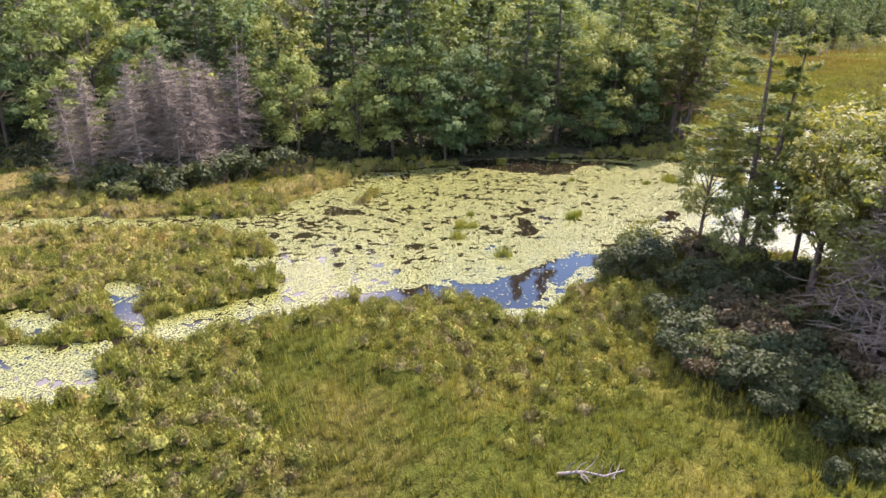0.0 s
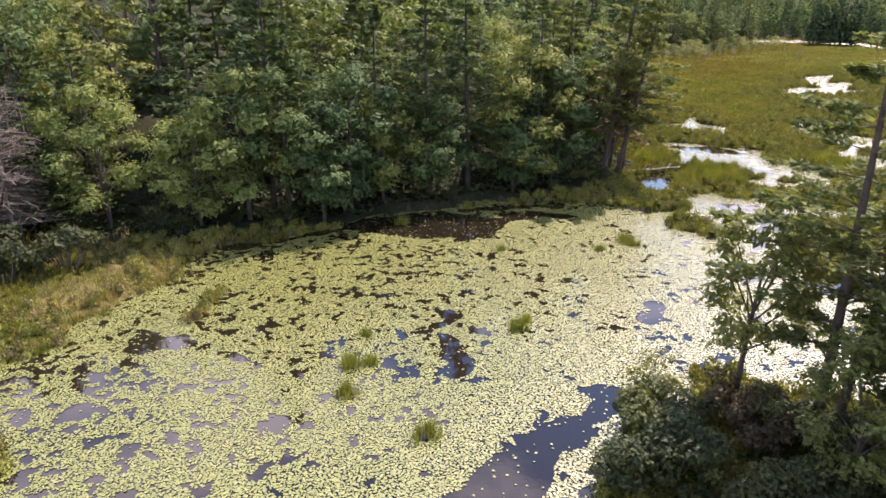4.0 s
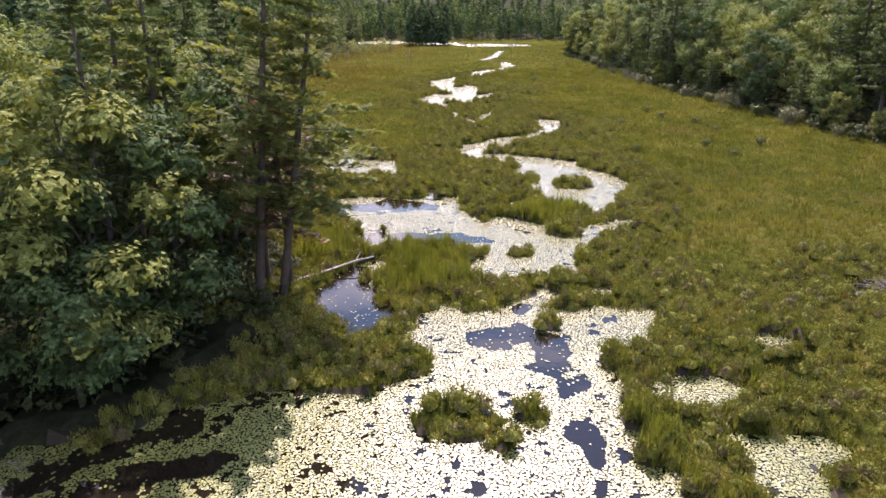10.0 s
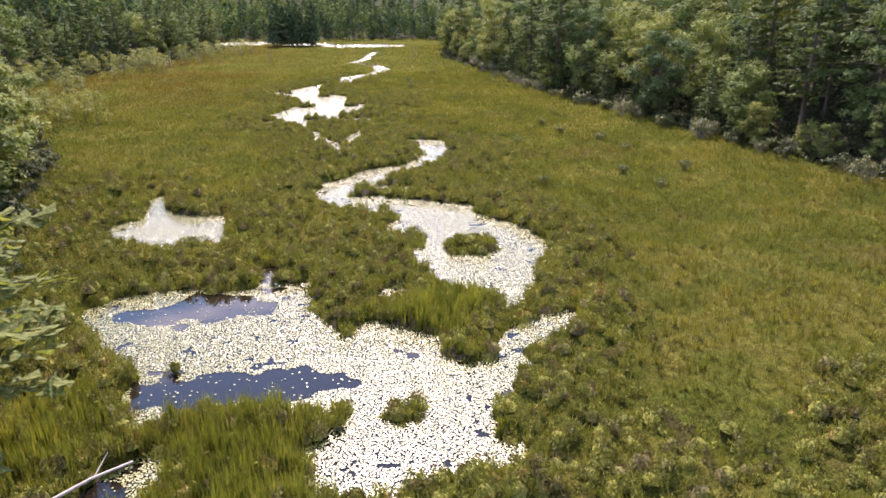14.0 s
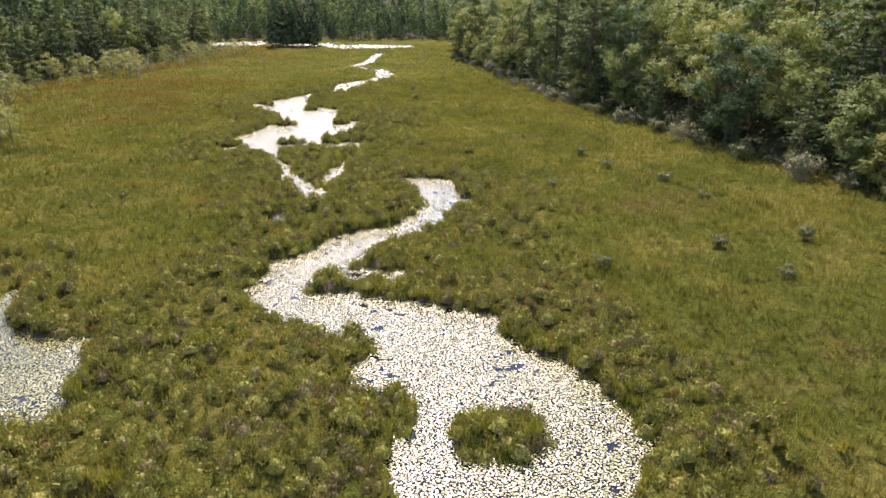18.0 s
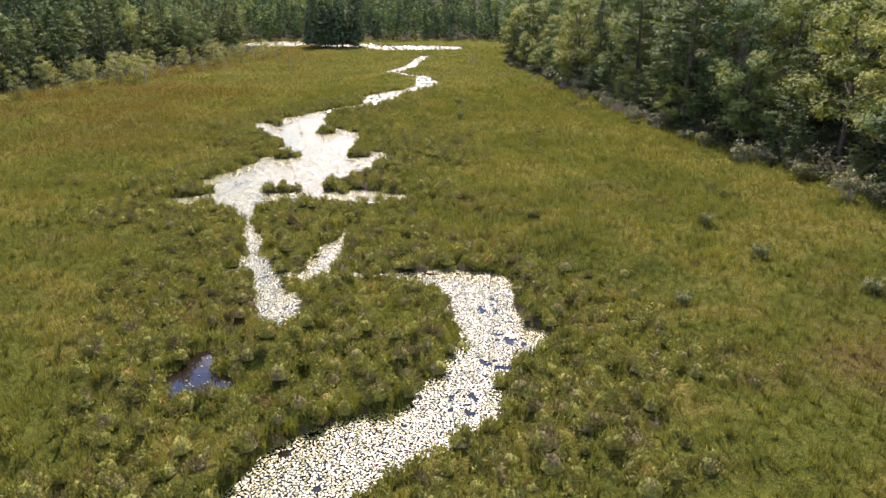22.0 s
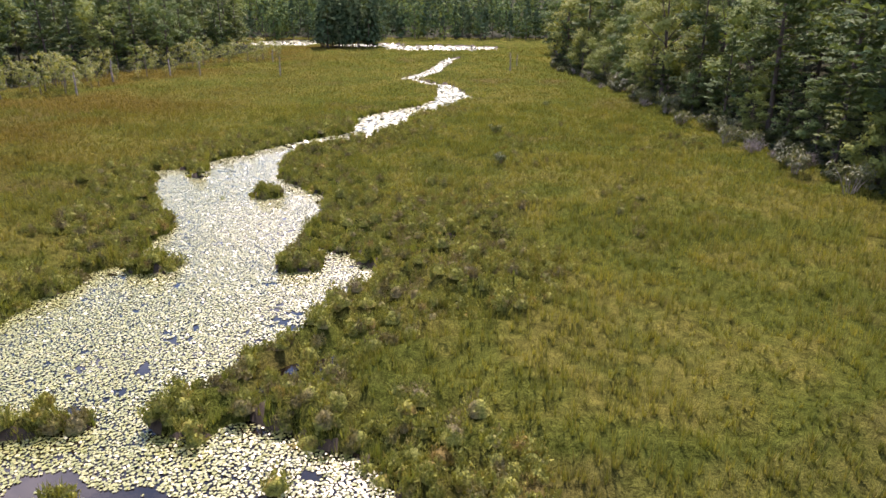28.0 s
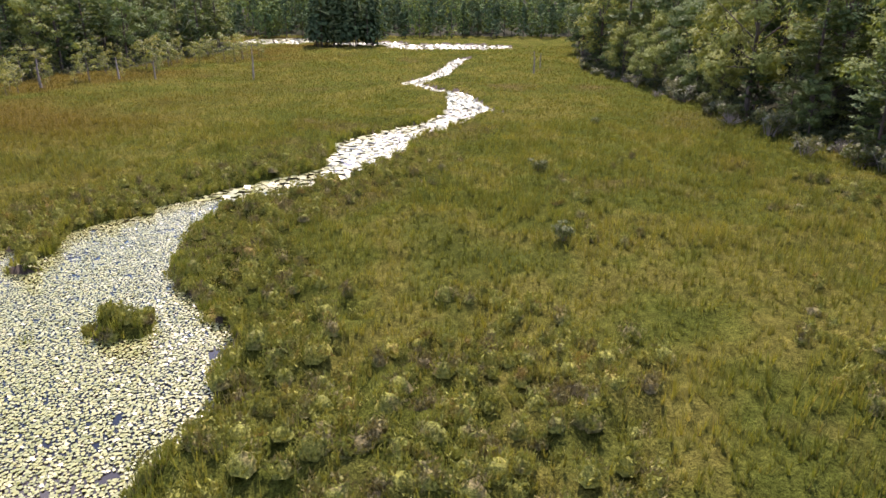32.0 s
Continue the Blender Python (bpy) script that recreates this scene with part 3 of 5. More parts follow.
def bent(points, r0, r1, sides=6):
    """A trunk or limb through several points."""
    out, m = [], len(points) - 1
    for i in range(m):
        out.append(rod(points[i], points[i + 1], r0 + (r1 - r0) * i / m, r0 + (r1 - r0) * (i + 1) / m, sides))
    return out


def leaves(r, centres, normals, size, jitter=0.6, stretch=1.0, along=None, fine=False):
    """Small kite-shaped sprays, one quad each; fine: small single leaves of three corners."""
    c, nrm = np.asarray(centres, float), np.asarray(normals, float)
    k = len(c)
    nrm = nrm + jitter * r.normal(size=(k, 3))
    nrm /= np.linalg.norm(nrm, axis=1)[:, None] + 1e-9
    u = np.cross(nrm, r.normal(size=(k, 3))) if along is None else np.asarray(along, float) + 0.35 * r.normal(size=(k, 3))
    u = u - nrm * np.sum(u * nrm, 1)[:, None]
    u /= np.linalg.norm(u, axis=1)[:, None] + 1e-9
    v = np.cross(nrm, u)
    s = (np.asarray(size) * r.uniform(0.65, 1.35, k))[:, None]
    tip = 0.18 * s * nrm
    if fine:
        V = np.stack([c - u * s * 0.6 * stretch, c + u * s * 0.35 * stretch - v * s * 0.45 + tip, c + u * s * 0.55 * stretch + v * s * 0.38 + tip], 1).reshape(-1, 3)
        return V, np.arange(3 * k).reshape(-1, 3)
    V = np.stack([c - u * s * 0.62 * stretch, c - v * s * 0.42 + tip, c + u * s * 0.62 * stretch, c + v * s * 0.42 + tip], 1).reshape(-1, 3)
    return V, np.arange(4 * k).reshape(-1, 4)


def ball_points(r, k):
    p = r.normal(size=(k, 3))
    return p / np.linalg.norm(p, axis=1)[:, None]


def broad_tree_meshes(seed, height, radius, count, size, mat_leaf, mat_bark, base=0.22, lumps=18, limbs=True):
    """A broad-leaved tree: forked trunk, limbs to each lump of the crown, sprays of leaves."""
    r = np.random.default_rng(seed)
    lean = r.uniform(-0.4, 0.4, 2)
    top = np.array([lean[0], lean[1], height * 0.72])
    trunk_pts = [np.array([0, 0, -0.5]), np.array([0.1 * lean[0], 0.1 * lean[1], height * 0.25]), np.array([0.5 * lean[0], 0.5 * lean[1], height * 0.5]), top]
    wood = bent(trunk_pts, height * 0.017, height * 0.005, 7)
    V, F, per = [], [], count // lumps
    mid = height * (base + 1) / 2
    half = height * (1 - base) / 2
    for i in range(lumps):
        a = i * 2.399 + r.uniform(-0.4, 0.4)
        hgt = -0.92 + 1.84 * (i + 0.5) / lumps
        rad = radius * math.sqrt(max(0.05, 1 - abs(hgt) ** 2.2)) * r.uniform(0.45, 0.95)
        c = np.array([rad * math.cos(a) + lean[0] * 0.6, rad * math.sin(a) + lean[1] * 0.6, mid + hgt * half * 0.86])
        lr = radius * r.uniform(0.27, 0.46) * (18 / lumps) ** 0.4
        zs = height * float(np.clip(0.25 + 0.47 * (c[2] / height - 0.3), 0.27, 0.7))
        at = np.array([np.interp(zs, [q[2] for q in trunk_pts], [q[j] for q in trunk_pts]) for j in range(3)])
        if limbs:
            wood += bent([at, c], height * 0.005, 0.02, 4)
        d = ball_points(r, per)
        d[:, 2] = np.where(d[:, 2] < -0.35, -d[:, 2], d[:, 2])
        # twigs bunch the leaves into sprays
        knot = ball_points(r, 22)
        d = d + 0.55 * knot[np.argmax(d @ knot.T, 1)]
        d /= np.linalg.norm(d, axis=1)[:, None]
        shell = r.uniform(0.55, 1.12, per)[:, None]
        v, f = leaves(r, c + d * shell * lr * np.array([1.0, 1.0, 0.74]) + 0.05 * lr * r.normal(size=(per, 3)), d + np.array([0, 0, 0.6]), size, 0.24, fine=True)
        V.append(v), F.append(f)
        inner = ball_points(r, per // 10) * np.array([lr, lr, 0.7 * lr]) * r.uniform(0.2, 0.62, (per // 10, 1))
        v, f = leaves(r, c + inner, inner + 1e-3, lr * 0.34, 0.3, fine=True)
        V.append(v), F.append(f)
    verts, faces = joined(list(zip(V, F)))
    tv, tf = joined(wood)
    return mesh_of("trunk", tv, tf, mat_bark, True), mesh_of("crown", verts, faces, mat_leaf)


def pine_tree_meshes(seed, height, radius, base, mat_leaf, mat_bark, whorl=0.75, per=9, size=0.55, gaps=0.12, sparse=0.0, lean=None):
    """A white pine: straight mast, tiers of level boughs that carry flat plumes of needles."""
    r = np.random.default_rng(seed)
    lean = r.uniform(-0.025, 0.025, 2) * height if lean is None else lean
    wood = bent([np.array([lean[0] * k, lean[1] * k, height * k - (0.6 if k == 0 else 0)]) for k in (0, 0.3, 0.6, 0.85, 1.0)], height * 0.0135, 0.03, 7)
    C, N, S, A = [], [], [], []
    z = height * base * 0.55
    while z < height - 0.3:
        k = z / height
        mast = np.array([lean[0] * k, lean[1] * k, z])
        live = k > base
        prof = min(1.0, (1 - k) * 1.9 + 0.06) * (0.72 + 0.28 * min(1, (k - base) / 0.25 + 0.3)) if live else 0.5
        for b in range(r.integers(4, 7)):
            a = r.uniform(0, 2 * math.pi)
            ln = radius * prof * r.uniform(0.55, 1.1)
            out = np.array([math.cos(a), math.sin(a), r.uniform(-0.12, 0.16) + 0.35 * max(0, k - 0.75) * 4])
            tip = mast + out * ln
            if not live:
                if r.uniform() < 0.5:
                    wood.append(rod(mast, mast + out * ln * 0.7 - np.array([0, 0, 0.2]), 0.03, 0.008, 3))
                continue
            if r.uniform() < gaps:
                continue
            wood.append(rod(mast, tip, 0.015 + 0.0022 * height * (1 - k), 0.01, 3))
            m = max(3, int(per * (0.4 + 0.6 * ln / radius)))
            t = r.uniform(0.28 + sparse, 1.05, m)
            side = np.array([-math.sin(a), math.cos(a), 0])
            w = r.uniform(-0.30, 0.30, m) * ln * (1.15 - t)
            C.append(mast + out * ln * t[:, None] + side * w[:, None] + np.array([0, 0, 0.10]) * r.normal(size=(m, 1)))
            A.append(np.tile(out, (m, 1)) + side * (1.6 * np.sign(w) * r.uniform(0, 1, m))[:, None])
            N.append(np.tile((-0.15 * out[0], -0.15 * out[1], 1.0), (m, 1)))
            S.append(np.full(m, size * (0.75 + 0.35 * ln / radius)))
        z += whorl * r.uniform(0.75, 1.3)
    v, f = leaves(r, np.concatenate(C), np.concatenate(N), np.concatenate(S), 0.45, 1.6, np.concatenate(A), True)
    tv, tf = joined(wood)
    return mesh_of("trunk", tv, tf, mat_bark, True), mesh_of("crown", v, f, mat_leaf)


def dead_tree_mesh(seed, height, spread_r, twigs, mat, base=0.15):
    """A bare conifer: mast and many dry drooping twigs."""
    r = np.random.default_rng(seed)
    lean = r.uniform(-0.05, 0.05, 2) * height
    mast = lambda k: np.array([lean[0] * k * k, lean[1] * k * k, height * k])
    trunk = bent([mast(k) - (np.array([0, 0, 0.5]) if k == 0 else 0) for k in (0, 0.25, 0.5, 0.75, 1.0)], height * 0.012, 0.02, 6)
    twig = []
    for i in range(twigs):
        k = r.uniform(base, 0.97)
        a = r.uniform(0, 2 * math.pi)
        ln = spread_r * (1.05 - k) ** 0.7 * r.uniform(0.5, 1.15)
        o = np.array([math.cos(a), math.sin(a), r.uniform(-0.25, 0.3)])
        p0, p1 = mast(k), mast(k) + o * ln
        twig.append(rod(p0, p1, 0.035, 0.014, 3))
        for j in range(4):
            q = p0 + (p1 - p0) * r.uniform(0.25, 1.0)
            twig.append(rod(q, q + ln * 0.42 * np.array([r.uniform(-1, 1), r.uniform(-1, 1), r.uniform(-0.55, 0.3)]), 0.022, 0.010, 3))
    tv, tf = joined(trunk)
    wv_, wf = joined(twig)
    return mesh_of("trunk", tv, tf, M_DEAD, True), mesh_of("bare_crown", wv_, wf, mat)


def bush_meshes(seed, height, radius, count, size, mat_leaf, mat_wood):
    r = np.random.default_rng(seed)
    wood, V = [], []
    for i in range(9):
        a = i * 2.4 + r.uniform(-0.3, 0.3)
        rad = radius * r.uniform(0.15, 0.9)
        c = np.array([rad * math.cos(a), rad * math.sin(a), height * r.uniform(0.35, 0.95)])
        wood += bent([np.array([0.15 * c[0], 0.15 * c[1], -0.3]), 0.6 * c, c], 0.035, 0.012, 4)
        k = count // 9
        d = ball_points(r, k)
        d[:, 2] = np.abs(d[:, 2]) * np.where(r.uniform(size=k) < 0.25, -1, 1)
        V.append(leaves(r, c + d * r.uniform(0.5, 1.05, k)[:, None] * np.array([radius * 0.40, radius * 0.40, height * 0.30]), d + np.array([0, 0, 0.5]), size, 0.6, fine=True))
    v, f = joined(V)
    tv, tf = joined(wood)
    return mesh_of("woody_base", tv, tf, mat_wood, True), mesh_of("foliage", v, f, mat_leaf)


def plant(name, meshes, names, x, y, scale=1.0, turn=0.0, label="", category="tree", group="", tilt=(0, 0), sink=0.0, stretch=1.0):
    root = new(name)
    root.matrix_world = pose(x, y, float(land(x, y)) - sink, tilt[0], tilt[1], turn) @ Matrix.Diagonal((scale, scale, scale * stretch, 1))
    for me, nm in zip(meshes, names):
        part(nm, me, root)
    return tagged(root, label, category, group)


BROAD = [broad_tree_meshes(s, h, rad, 6400, 0.235, M_BROAD, M_BARK, b, 15) for s, h, rad, b in ((1, 14, 4.3, 0.06), (2, 12, 4.0, 0.05), (3, 15.5, 4.6, 0.10), (4, 10, 3.7, 0.04))]
BROAD_BACK = [broad_tree_meshes(s, h, rad, 2300, 0.40, M_BROAD, M_BARK, b, 13) for s, h, rad, b in ((5, 14, 4.4, 0.14), (6, 13, 4.1, 0.12), (7, 16, 4.7, 0.18))]
PINES = [pine_tree_meshes(s, h, rad, b, M_PINE, M_BARK, 0.62, 40, 0.36) for s, h, rad, b in ((11, 20, 3.7, 0.10), (12, 18, 3.5, 0.10), (13, 22, 3.9, 0.20), (14, 15, 3.3, 0.05))]
PINES_BACK = [pine_tree_meshes(s, h, rad, b, M_PINE, M_BARK, 0.8, 22, 0.58) for s, h, rad, b in ((15, 20, 3.7, 0.10), (16, 17, 3.5, 0.12))]
FINE_BUSHES = [bush_meshes(24 + i, 1.0, 0.95, 1700, 0.10, m, M_TWIG) for i, m in enumerate((M_BUSH, M_BUSH_LIGHT, M_BUSH, M_BUSH_BROWN, M_BUSH))]
BUSHES = [bush_meshes(21 + i, 1.0, 0.95, 620, 0.15, m, M_TWIG) for i, m in enumerate((M_BUSH, M_BUSH, M_BUSH_LIGHT))]
PALE_BUSH = bush_meshes(28, 1.0, 0.9, 420, 0.13, M_PALE_LEAF, M_DEAD)
DEAD = [dead_tree_mesh(31 + i, 11.0, 3.3, 190, M_TWIG) for i in range(3)]

# ---- the woods ----
TREE_PARTS, BUSH_PARTS = ("trunk", "crown"), ("woody_base", "foliage")
woods_rng = np.random.default_rng(5)
taken = []


def free(x, y, gap):
    for a, b, g in taken:
        if (a - x) ** 2 + (b - y) ** 2 < (0.5 * (g + gap)) ** 2:
            return False
    taken.append((x, y, gap))
    return True


def wood_tree(x, y, pine_share, group, low=0.8, high=1.15, back=False):
    if woods_rng.uniform() < pine_share:
        me = PINES_BACK[woods_rng.integers(2)] if back else PINES[woods_rng.integers(4)]
        plant("pine_tree", me, TREE_PARTS, x, y, woods_rng.uniform(low, high), woods_rng.uniform(0, 360), "dark green white pine with level tiers of boughs", "pine tree", group)
    else:
        me = BROAD_BACK[woods_rng.integers(3)] if back else BROAD[woods_rng.integers(4)]
        plant("broadleaf_tree", me, TREE_PARTS, x, y, woods_rng.uniform(low, high), woods_rng.uniform(0, 360), "full green broad-leaved tree in dense wood", "tree", group)


# hillside west of the pond: pines by the water, leaf trees further south
for i in range(900):
    y = woods_rng.uniform(-25, 165)
    depth = woods_rng.uniform(1.5, 48) if y < 110 else woods_rng.uniform(1.5, 22)
    x = float(left_edge(y)) - depth
    if free(x, y, 4.2 + 0.035 * depth):
        wood_tree(x, y, 0.25 if y < 35 else 0.55, "trees on the western hillside", back=depth > 17)
# leafy trees in front, along the pond and the marsh
for y in np.arange(43, 100, 2.9):
    y = float(y) + woods_rng.uniform(-1, 1)
    x = float(left_edge(y)) - woods_rng.uniform(-0.8, 2.0)
    if 77 < y < 86 or float(shore(x, y)) < 1.2 or woods_rng.uniform() < 0.15:
        continue
    taken.append((x, y, 3.0))
    if woods_rng.uniform() < 0.45:
        plant("pine_tree", PINES[woods_rng.integers(4)], TREE_PARTS, x, y, woods_rng.uniform(0.6, 0.95), woods_rng.uniform(0, 360), "dark green white pine at the pond's bank", "pine tree", "trees on the western hillside")
        continue
    plant("broadleaf_tree", BROAD[woods_rng.integers(4)], TREE_PARTS, x, y, woods_rng.uniform(0.75, 1.15) if y < 76 else woods_rng.uniform(0.5, 0.85), woods_rng.uniform(0, 360), "leafy tree with low boughs at the pond's bank", "tree", "trees on the western hillside")
# hillside east of the marsh
for i in range(1500):
    y = woods_rng.uniform(30, 420)
    depth = woods_rng.uniform(1.5, 46)
    x = float(right_edge(y)) + depth
    if free(x, y, 5.4 + 0.04 * depth + 0.004 * max(0, y - 200)):
        wood_tree(x, y, 0.32, "trees on the eastern hillside", 0.8 + 0.1 * min(1, depth / 8), 1.3, depth > 13 or y > 300)

# young pines that close the eastern wood towards the meadow
for y in np.arange(70, 330, 5.2):
    y = float(y) + woods_rng.uniform(-1, 1)
    x = float(right_edge(y)) + woods_rng.uniform(0.2, 3.0)
    if woods_rng.uniform() < 0.15:
        continue
    if woods_rng.uniform() < 0.65:
        plant("pine_tree", (PINES_BACK[i % 2] if y > 190 else PINES[woods_rng.integers(4)]), TREE_PARTS, x, y, woods_rng.uniform(0.32, 0.68), woods_rng.uniform(0, 360), "young dark green pine at the meadow's edge", "pine tree", "trees on the eastern hillside")
    else:
        plant("broadleaf_tree", BROAD[woods_rng.integers(4)], TREE_PARTS, x, y, woods_rng.uniform(0.35, 0.7), woods_rng.uniform(0, 360), "leafy young tree at the meadow's edge", "tree", "trees on the eastern hillside")
# taller pines behind the swampy western edge
for i in range(420):
    y = woods_rng.uniform(165, 400)
    x = float(left_edge(y)) - woods_rng.uniform(1.5, 20)
    if free(x, y, 5.0):
        wood_tree(x, y, 0.72, "trees on the western hillside", 0.7, 1.1, True)

# undergrowth under the trees
under_rng = np.random.default_rng(12)
UV = []
for edge, side, y0, y1, n in ((left_edge, -1, 5, 390, 7500), (right_edge, 1, 60, 330, 5200)):
    y = under_rng.uniform(y0, y1, n)
    x = edge(y) + side * 17 * under_rng.uniform(0, 1, n) ** 1.4
    ok = shore(x, y) > 0.4
    P = np.stack([x, y, land(x, y)], 1)[ok]
    dd = ball_points(under_rng, len(P) * 5)
    dd[:, 2] = np.abs(dd[:, 2])
    UV.append(leaves(under_rng, np.repeat(P, 5, 0) + dd * np.repeat(under_rng.uniform(0.3, 0.9, len(P)), 5)[:, None], dd + np.array([0, 0, 0.6]), 0.42, 0.5))
undergrowth = new("undergrowth", mesh_of("undergrowth", *joined(UV), M_BUSH))
tagged(undergrowth, "low ferns and seedlings on the dark forest floor", "undergrowth", kind="stuff")

# far woods, one joined crowd of crowns and trunks
far_rng = np.random.default_rng(9)
FV, FF, FI, fk = [], [], [], 0


def far_tree(x, y, h, pine):
    global fk
    z = float(land(x, y))
    if pine:
        k = 170
        t = far_rng.uniform(0.05, 1.0, k)
        rad = (1 - t) ** 0.8 * h * 0.20 + 0.25
        a = far_rng.uniform(0, 2 * math.pi, k)
        c = np.stack([x + rad * np.cos(a) * far_rng.uniform(0.4, 1.05, k), y + rad * np.sin(a) * far_rng.uniform(0.4, 1.05, k), z + h * (0.06 + 0.94 * t)], 1)
        v, f = leaves(far_rng, c, np.tile((0, 0, 1.0), (k, 1)) + np.stack([np.cos(a), np.sin(a), 0 * a], 1) * 0.9, 1.25, 0.35, fine=True)
    else:
        k = 170
        d = ball_points(far_rng, k)
        lump = 1 + 0.25 * np.sin(d[:, 0] * 5 + x) * np.cos(d[:, 1] * 6 + y)
        c = np.array([x, y, z + h * 0.48]) + d * lump[:, None] * np.array([h * 0.32, h * 0.32, h * 0.47]) * far_rng.uniform(0.7, 1.05, k)[:, None]
        v, f = leaves(far_rng, c, d + np.array([0, 0, 0.4]), 1.3, 0.3, fine=True)
    tv, tf = rod((x, y, z - 0.5), (x, y, z + h * 0.6), 0.2, 0.08, 3)
    tf = np.concatenate([tf[:, [0, 1, 2]], tf[:, [0, 2, 3]]])
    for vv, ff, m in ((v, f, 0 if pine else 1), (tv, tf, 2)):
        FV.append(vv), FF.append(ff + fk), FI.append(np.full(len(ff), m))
        fk += len(vv)


for i in range(2700):
    zone = far_rng.uniform()
    if zone < 0.5:
        y = 452 + 150 * far_rng.uniform() ** 1.6
        x = far_rng.uniform(-260, 190)
    elif zone < 0.8:
        y = far_rng.uniform(165, 455)
        x = float(left_edge(y)) - far_rng.uniform(18, 70)
    elif zone < 0.9:
        y = far_rng.uniform(150, 455)
        x = float(right_edge(y)) + far_rng.uniform(48, 95)
    else:
        y = far_rng.uniform(600, 900)
        x = far_rng.uniform(-420, 330)
    if float(shore(x, y)) > 1.5 and free(x, y, 5.2):
        far_tree(x, y, 8 + 14 * far_rng.uniform() ** 1.3, far_rng.uniform() < 0.6)
for i in range(46):
    far_tree(-46 + far_rng.uniform(-10, 10), 396 + far_rng.normal() * 3.0, far_rng.uniform(12, 19), True)
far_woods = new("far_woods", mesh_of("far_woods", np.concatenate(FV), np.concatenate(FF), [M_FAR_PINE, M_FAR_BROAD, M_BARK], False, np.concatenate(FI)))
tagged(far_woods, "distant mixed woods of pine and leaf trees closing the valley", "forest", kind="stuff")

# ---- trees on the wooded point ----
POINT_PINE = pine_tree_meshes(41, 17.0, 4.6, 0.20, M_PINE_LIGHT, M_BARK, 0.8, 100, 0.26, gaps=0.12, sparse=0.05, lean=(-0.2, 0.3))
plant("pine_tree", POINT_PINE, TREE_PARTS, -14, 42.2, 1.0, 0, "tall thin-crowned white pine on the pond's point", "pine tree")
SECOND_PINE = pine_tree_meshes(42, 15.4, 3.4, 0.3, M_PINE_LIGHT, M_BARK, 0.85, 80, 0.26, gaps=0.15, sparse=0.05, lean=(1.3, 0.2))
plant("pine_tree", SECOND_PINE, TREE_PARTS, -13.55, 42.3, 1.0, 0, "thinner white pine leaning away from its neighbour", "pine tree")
BIRCH = [broad_tree_meshes(s, h, rad, 2800, 0.20, M_BIRCH, M_BARK, 0.25, 16) for s, h, rad in ((51, 9.0, 2.2), (52, 11, 2.7))]
for x, y, k, s in ((-17.2, 43.2, 0, 1.0), (-11, 43, 1, 1.0), (-9, 39.5, 1, 1.1), (-6.0, 40, 1, 1.15), (-3.5, 36.5, 1, 1.05), (-1, 40, 1, 1.1), (-7, 44.5, 0, 1.1), (2, 36, 0, 1.2), (4, 42, 1, 1.1), (-8.5, 46.5, 1, 1.1), (-4.5, 43, 1, 1.2), (0.5, 45, 1, 1.15), (-12.6, 38.5, 0, 0.8), (-3, 48, 0, 1.2), (-5.1, 35.1, 1, 1.0), (-9.2, 40.9, 1, 0.95), (-6.1, 41.9, 1, 1.1), (-7.2, 38.6, 0, 1.1)):
    plant("birch_tree", BIRCH[k], TREE_PARTS, x, y, s, x * 37, "slender light green leaf tree on the pond's point", "tree", "slender trees on the point")
SAPLING = broad_tree_meshes(53, 3.6, 1.2, 600, 0.14, M_GRASS, M_BARK, 0.35, 9)
plant("sapling", SAPLING, TREE_PARTS, -20, 41, 1.0, 0, "small pale yellow-green sapling at the water's edge", "sapling")
for i, (x, y, h, ti) in enumerate(((-6, 35, 1.15, (4, 9)), (-4.5, 33.5, 1.0, (-3, 8)), (-2.5, 31, 0.9, (2, 10)))):
    plant("dead_tree", DEAD[i], ("trunk", "bare_crown"), x, y, h, i * 70, "bare grey leaning dead tree with dry twigs", "dead tree", "dead trees", ti)
bush_rng = np.random.default_rng(15)
for i in range(150):
    x, y = bush_rng.uniform(-20.5, 3), bush_rng.uniform(24, 43)
    if y < 27.0 + 0.30 * max(0, -8 - x) or float(shore(x, y)) < 0.6:
        continue
    plant("bush", FINE_BUSHES[bush_rng.integers(5)], BUSH_PARTS, x, y, bush_rng.uniform(0.8, 2.0), bush_rng.uniform(0, 360), "dense dark green waterside bush", "bush", "bushes on the point")

for x, y, s in ((-4.2, 26.6, 1.0), (-3.2, 27.8, 1.3), (-2.6, 25.6, 0.9), (-5.0, 28.2, 1.2), (-1.6, 27.2, 1.4), (-3.4, 24.4, 0.8), (-6.4, 26.8, 0.7)):
    plant("bush", FINE_BUSHES[0], BUSH_PARTS, x, y, s, x * 70, "dense dark green waterside bush", "bush", "bushes on the point")

# ---- dead spruces by the south-west bank ----
bush_rng = np.random.default_rng(16)
for i in range(36):
    x, y = -66.4 + bush_rng.normal() * 2.4, 28.4 + bush_rng.normal() * 3.6
    plant("dead_tree", DEAD[i % 3], ("trunk", "bare_crown"), x, y, bush_rng.uniform(0.75, 1.2), bush_rng.uniform(0, 360), "bare grey-brown dead spruce thick with dry twigs", "dead tree", "dead trees", (bush_rng.uniform(-3, 3), bush_rng.uniform(-3, 3)))
for i in range(60):
    x, y = -63.9 + bush_rng.normal() * 4.0, 27.4 + bush_rng.normal() * 5.5
    if float(shore(x, y)) < 1.5:
        continue
    plant("bush", BUSHES[bush_rng.integers(3)], BUSH_PARTS, x, y, bush_rng.uniform(1.2, 2.4), bush_rng.uniform(0, 360), "grey-green bush below the dead spruces", "bush", "bushes at the wood's edge")
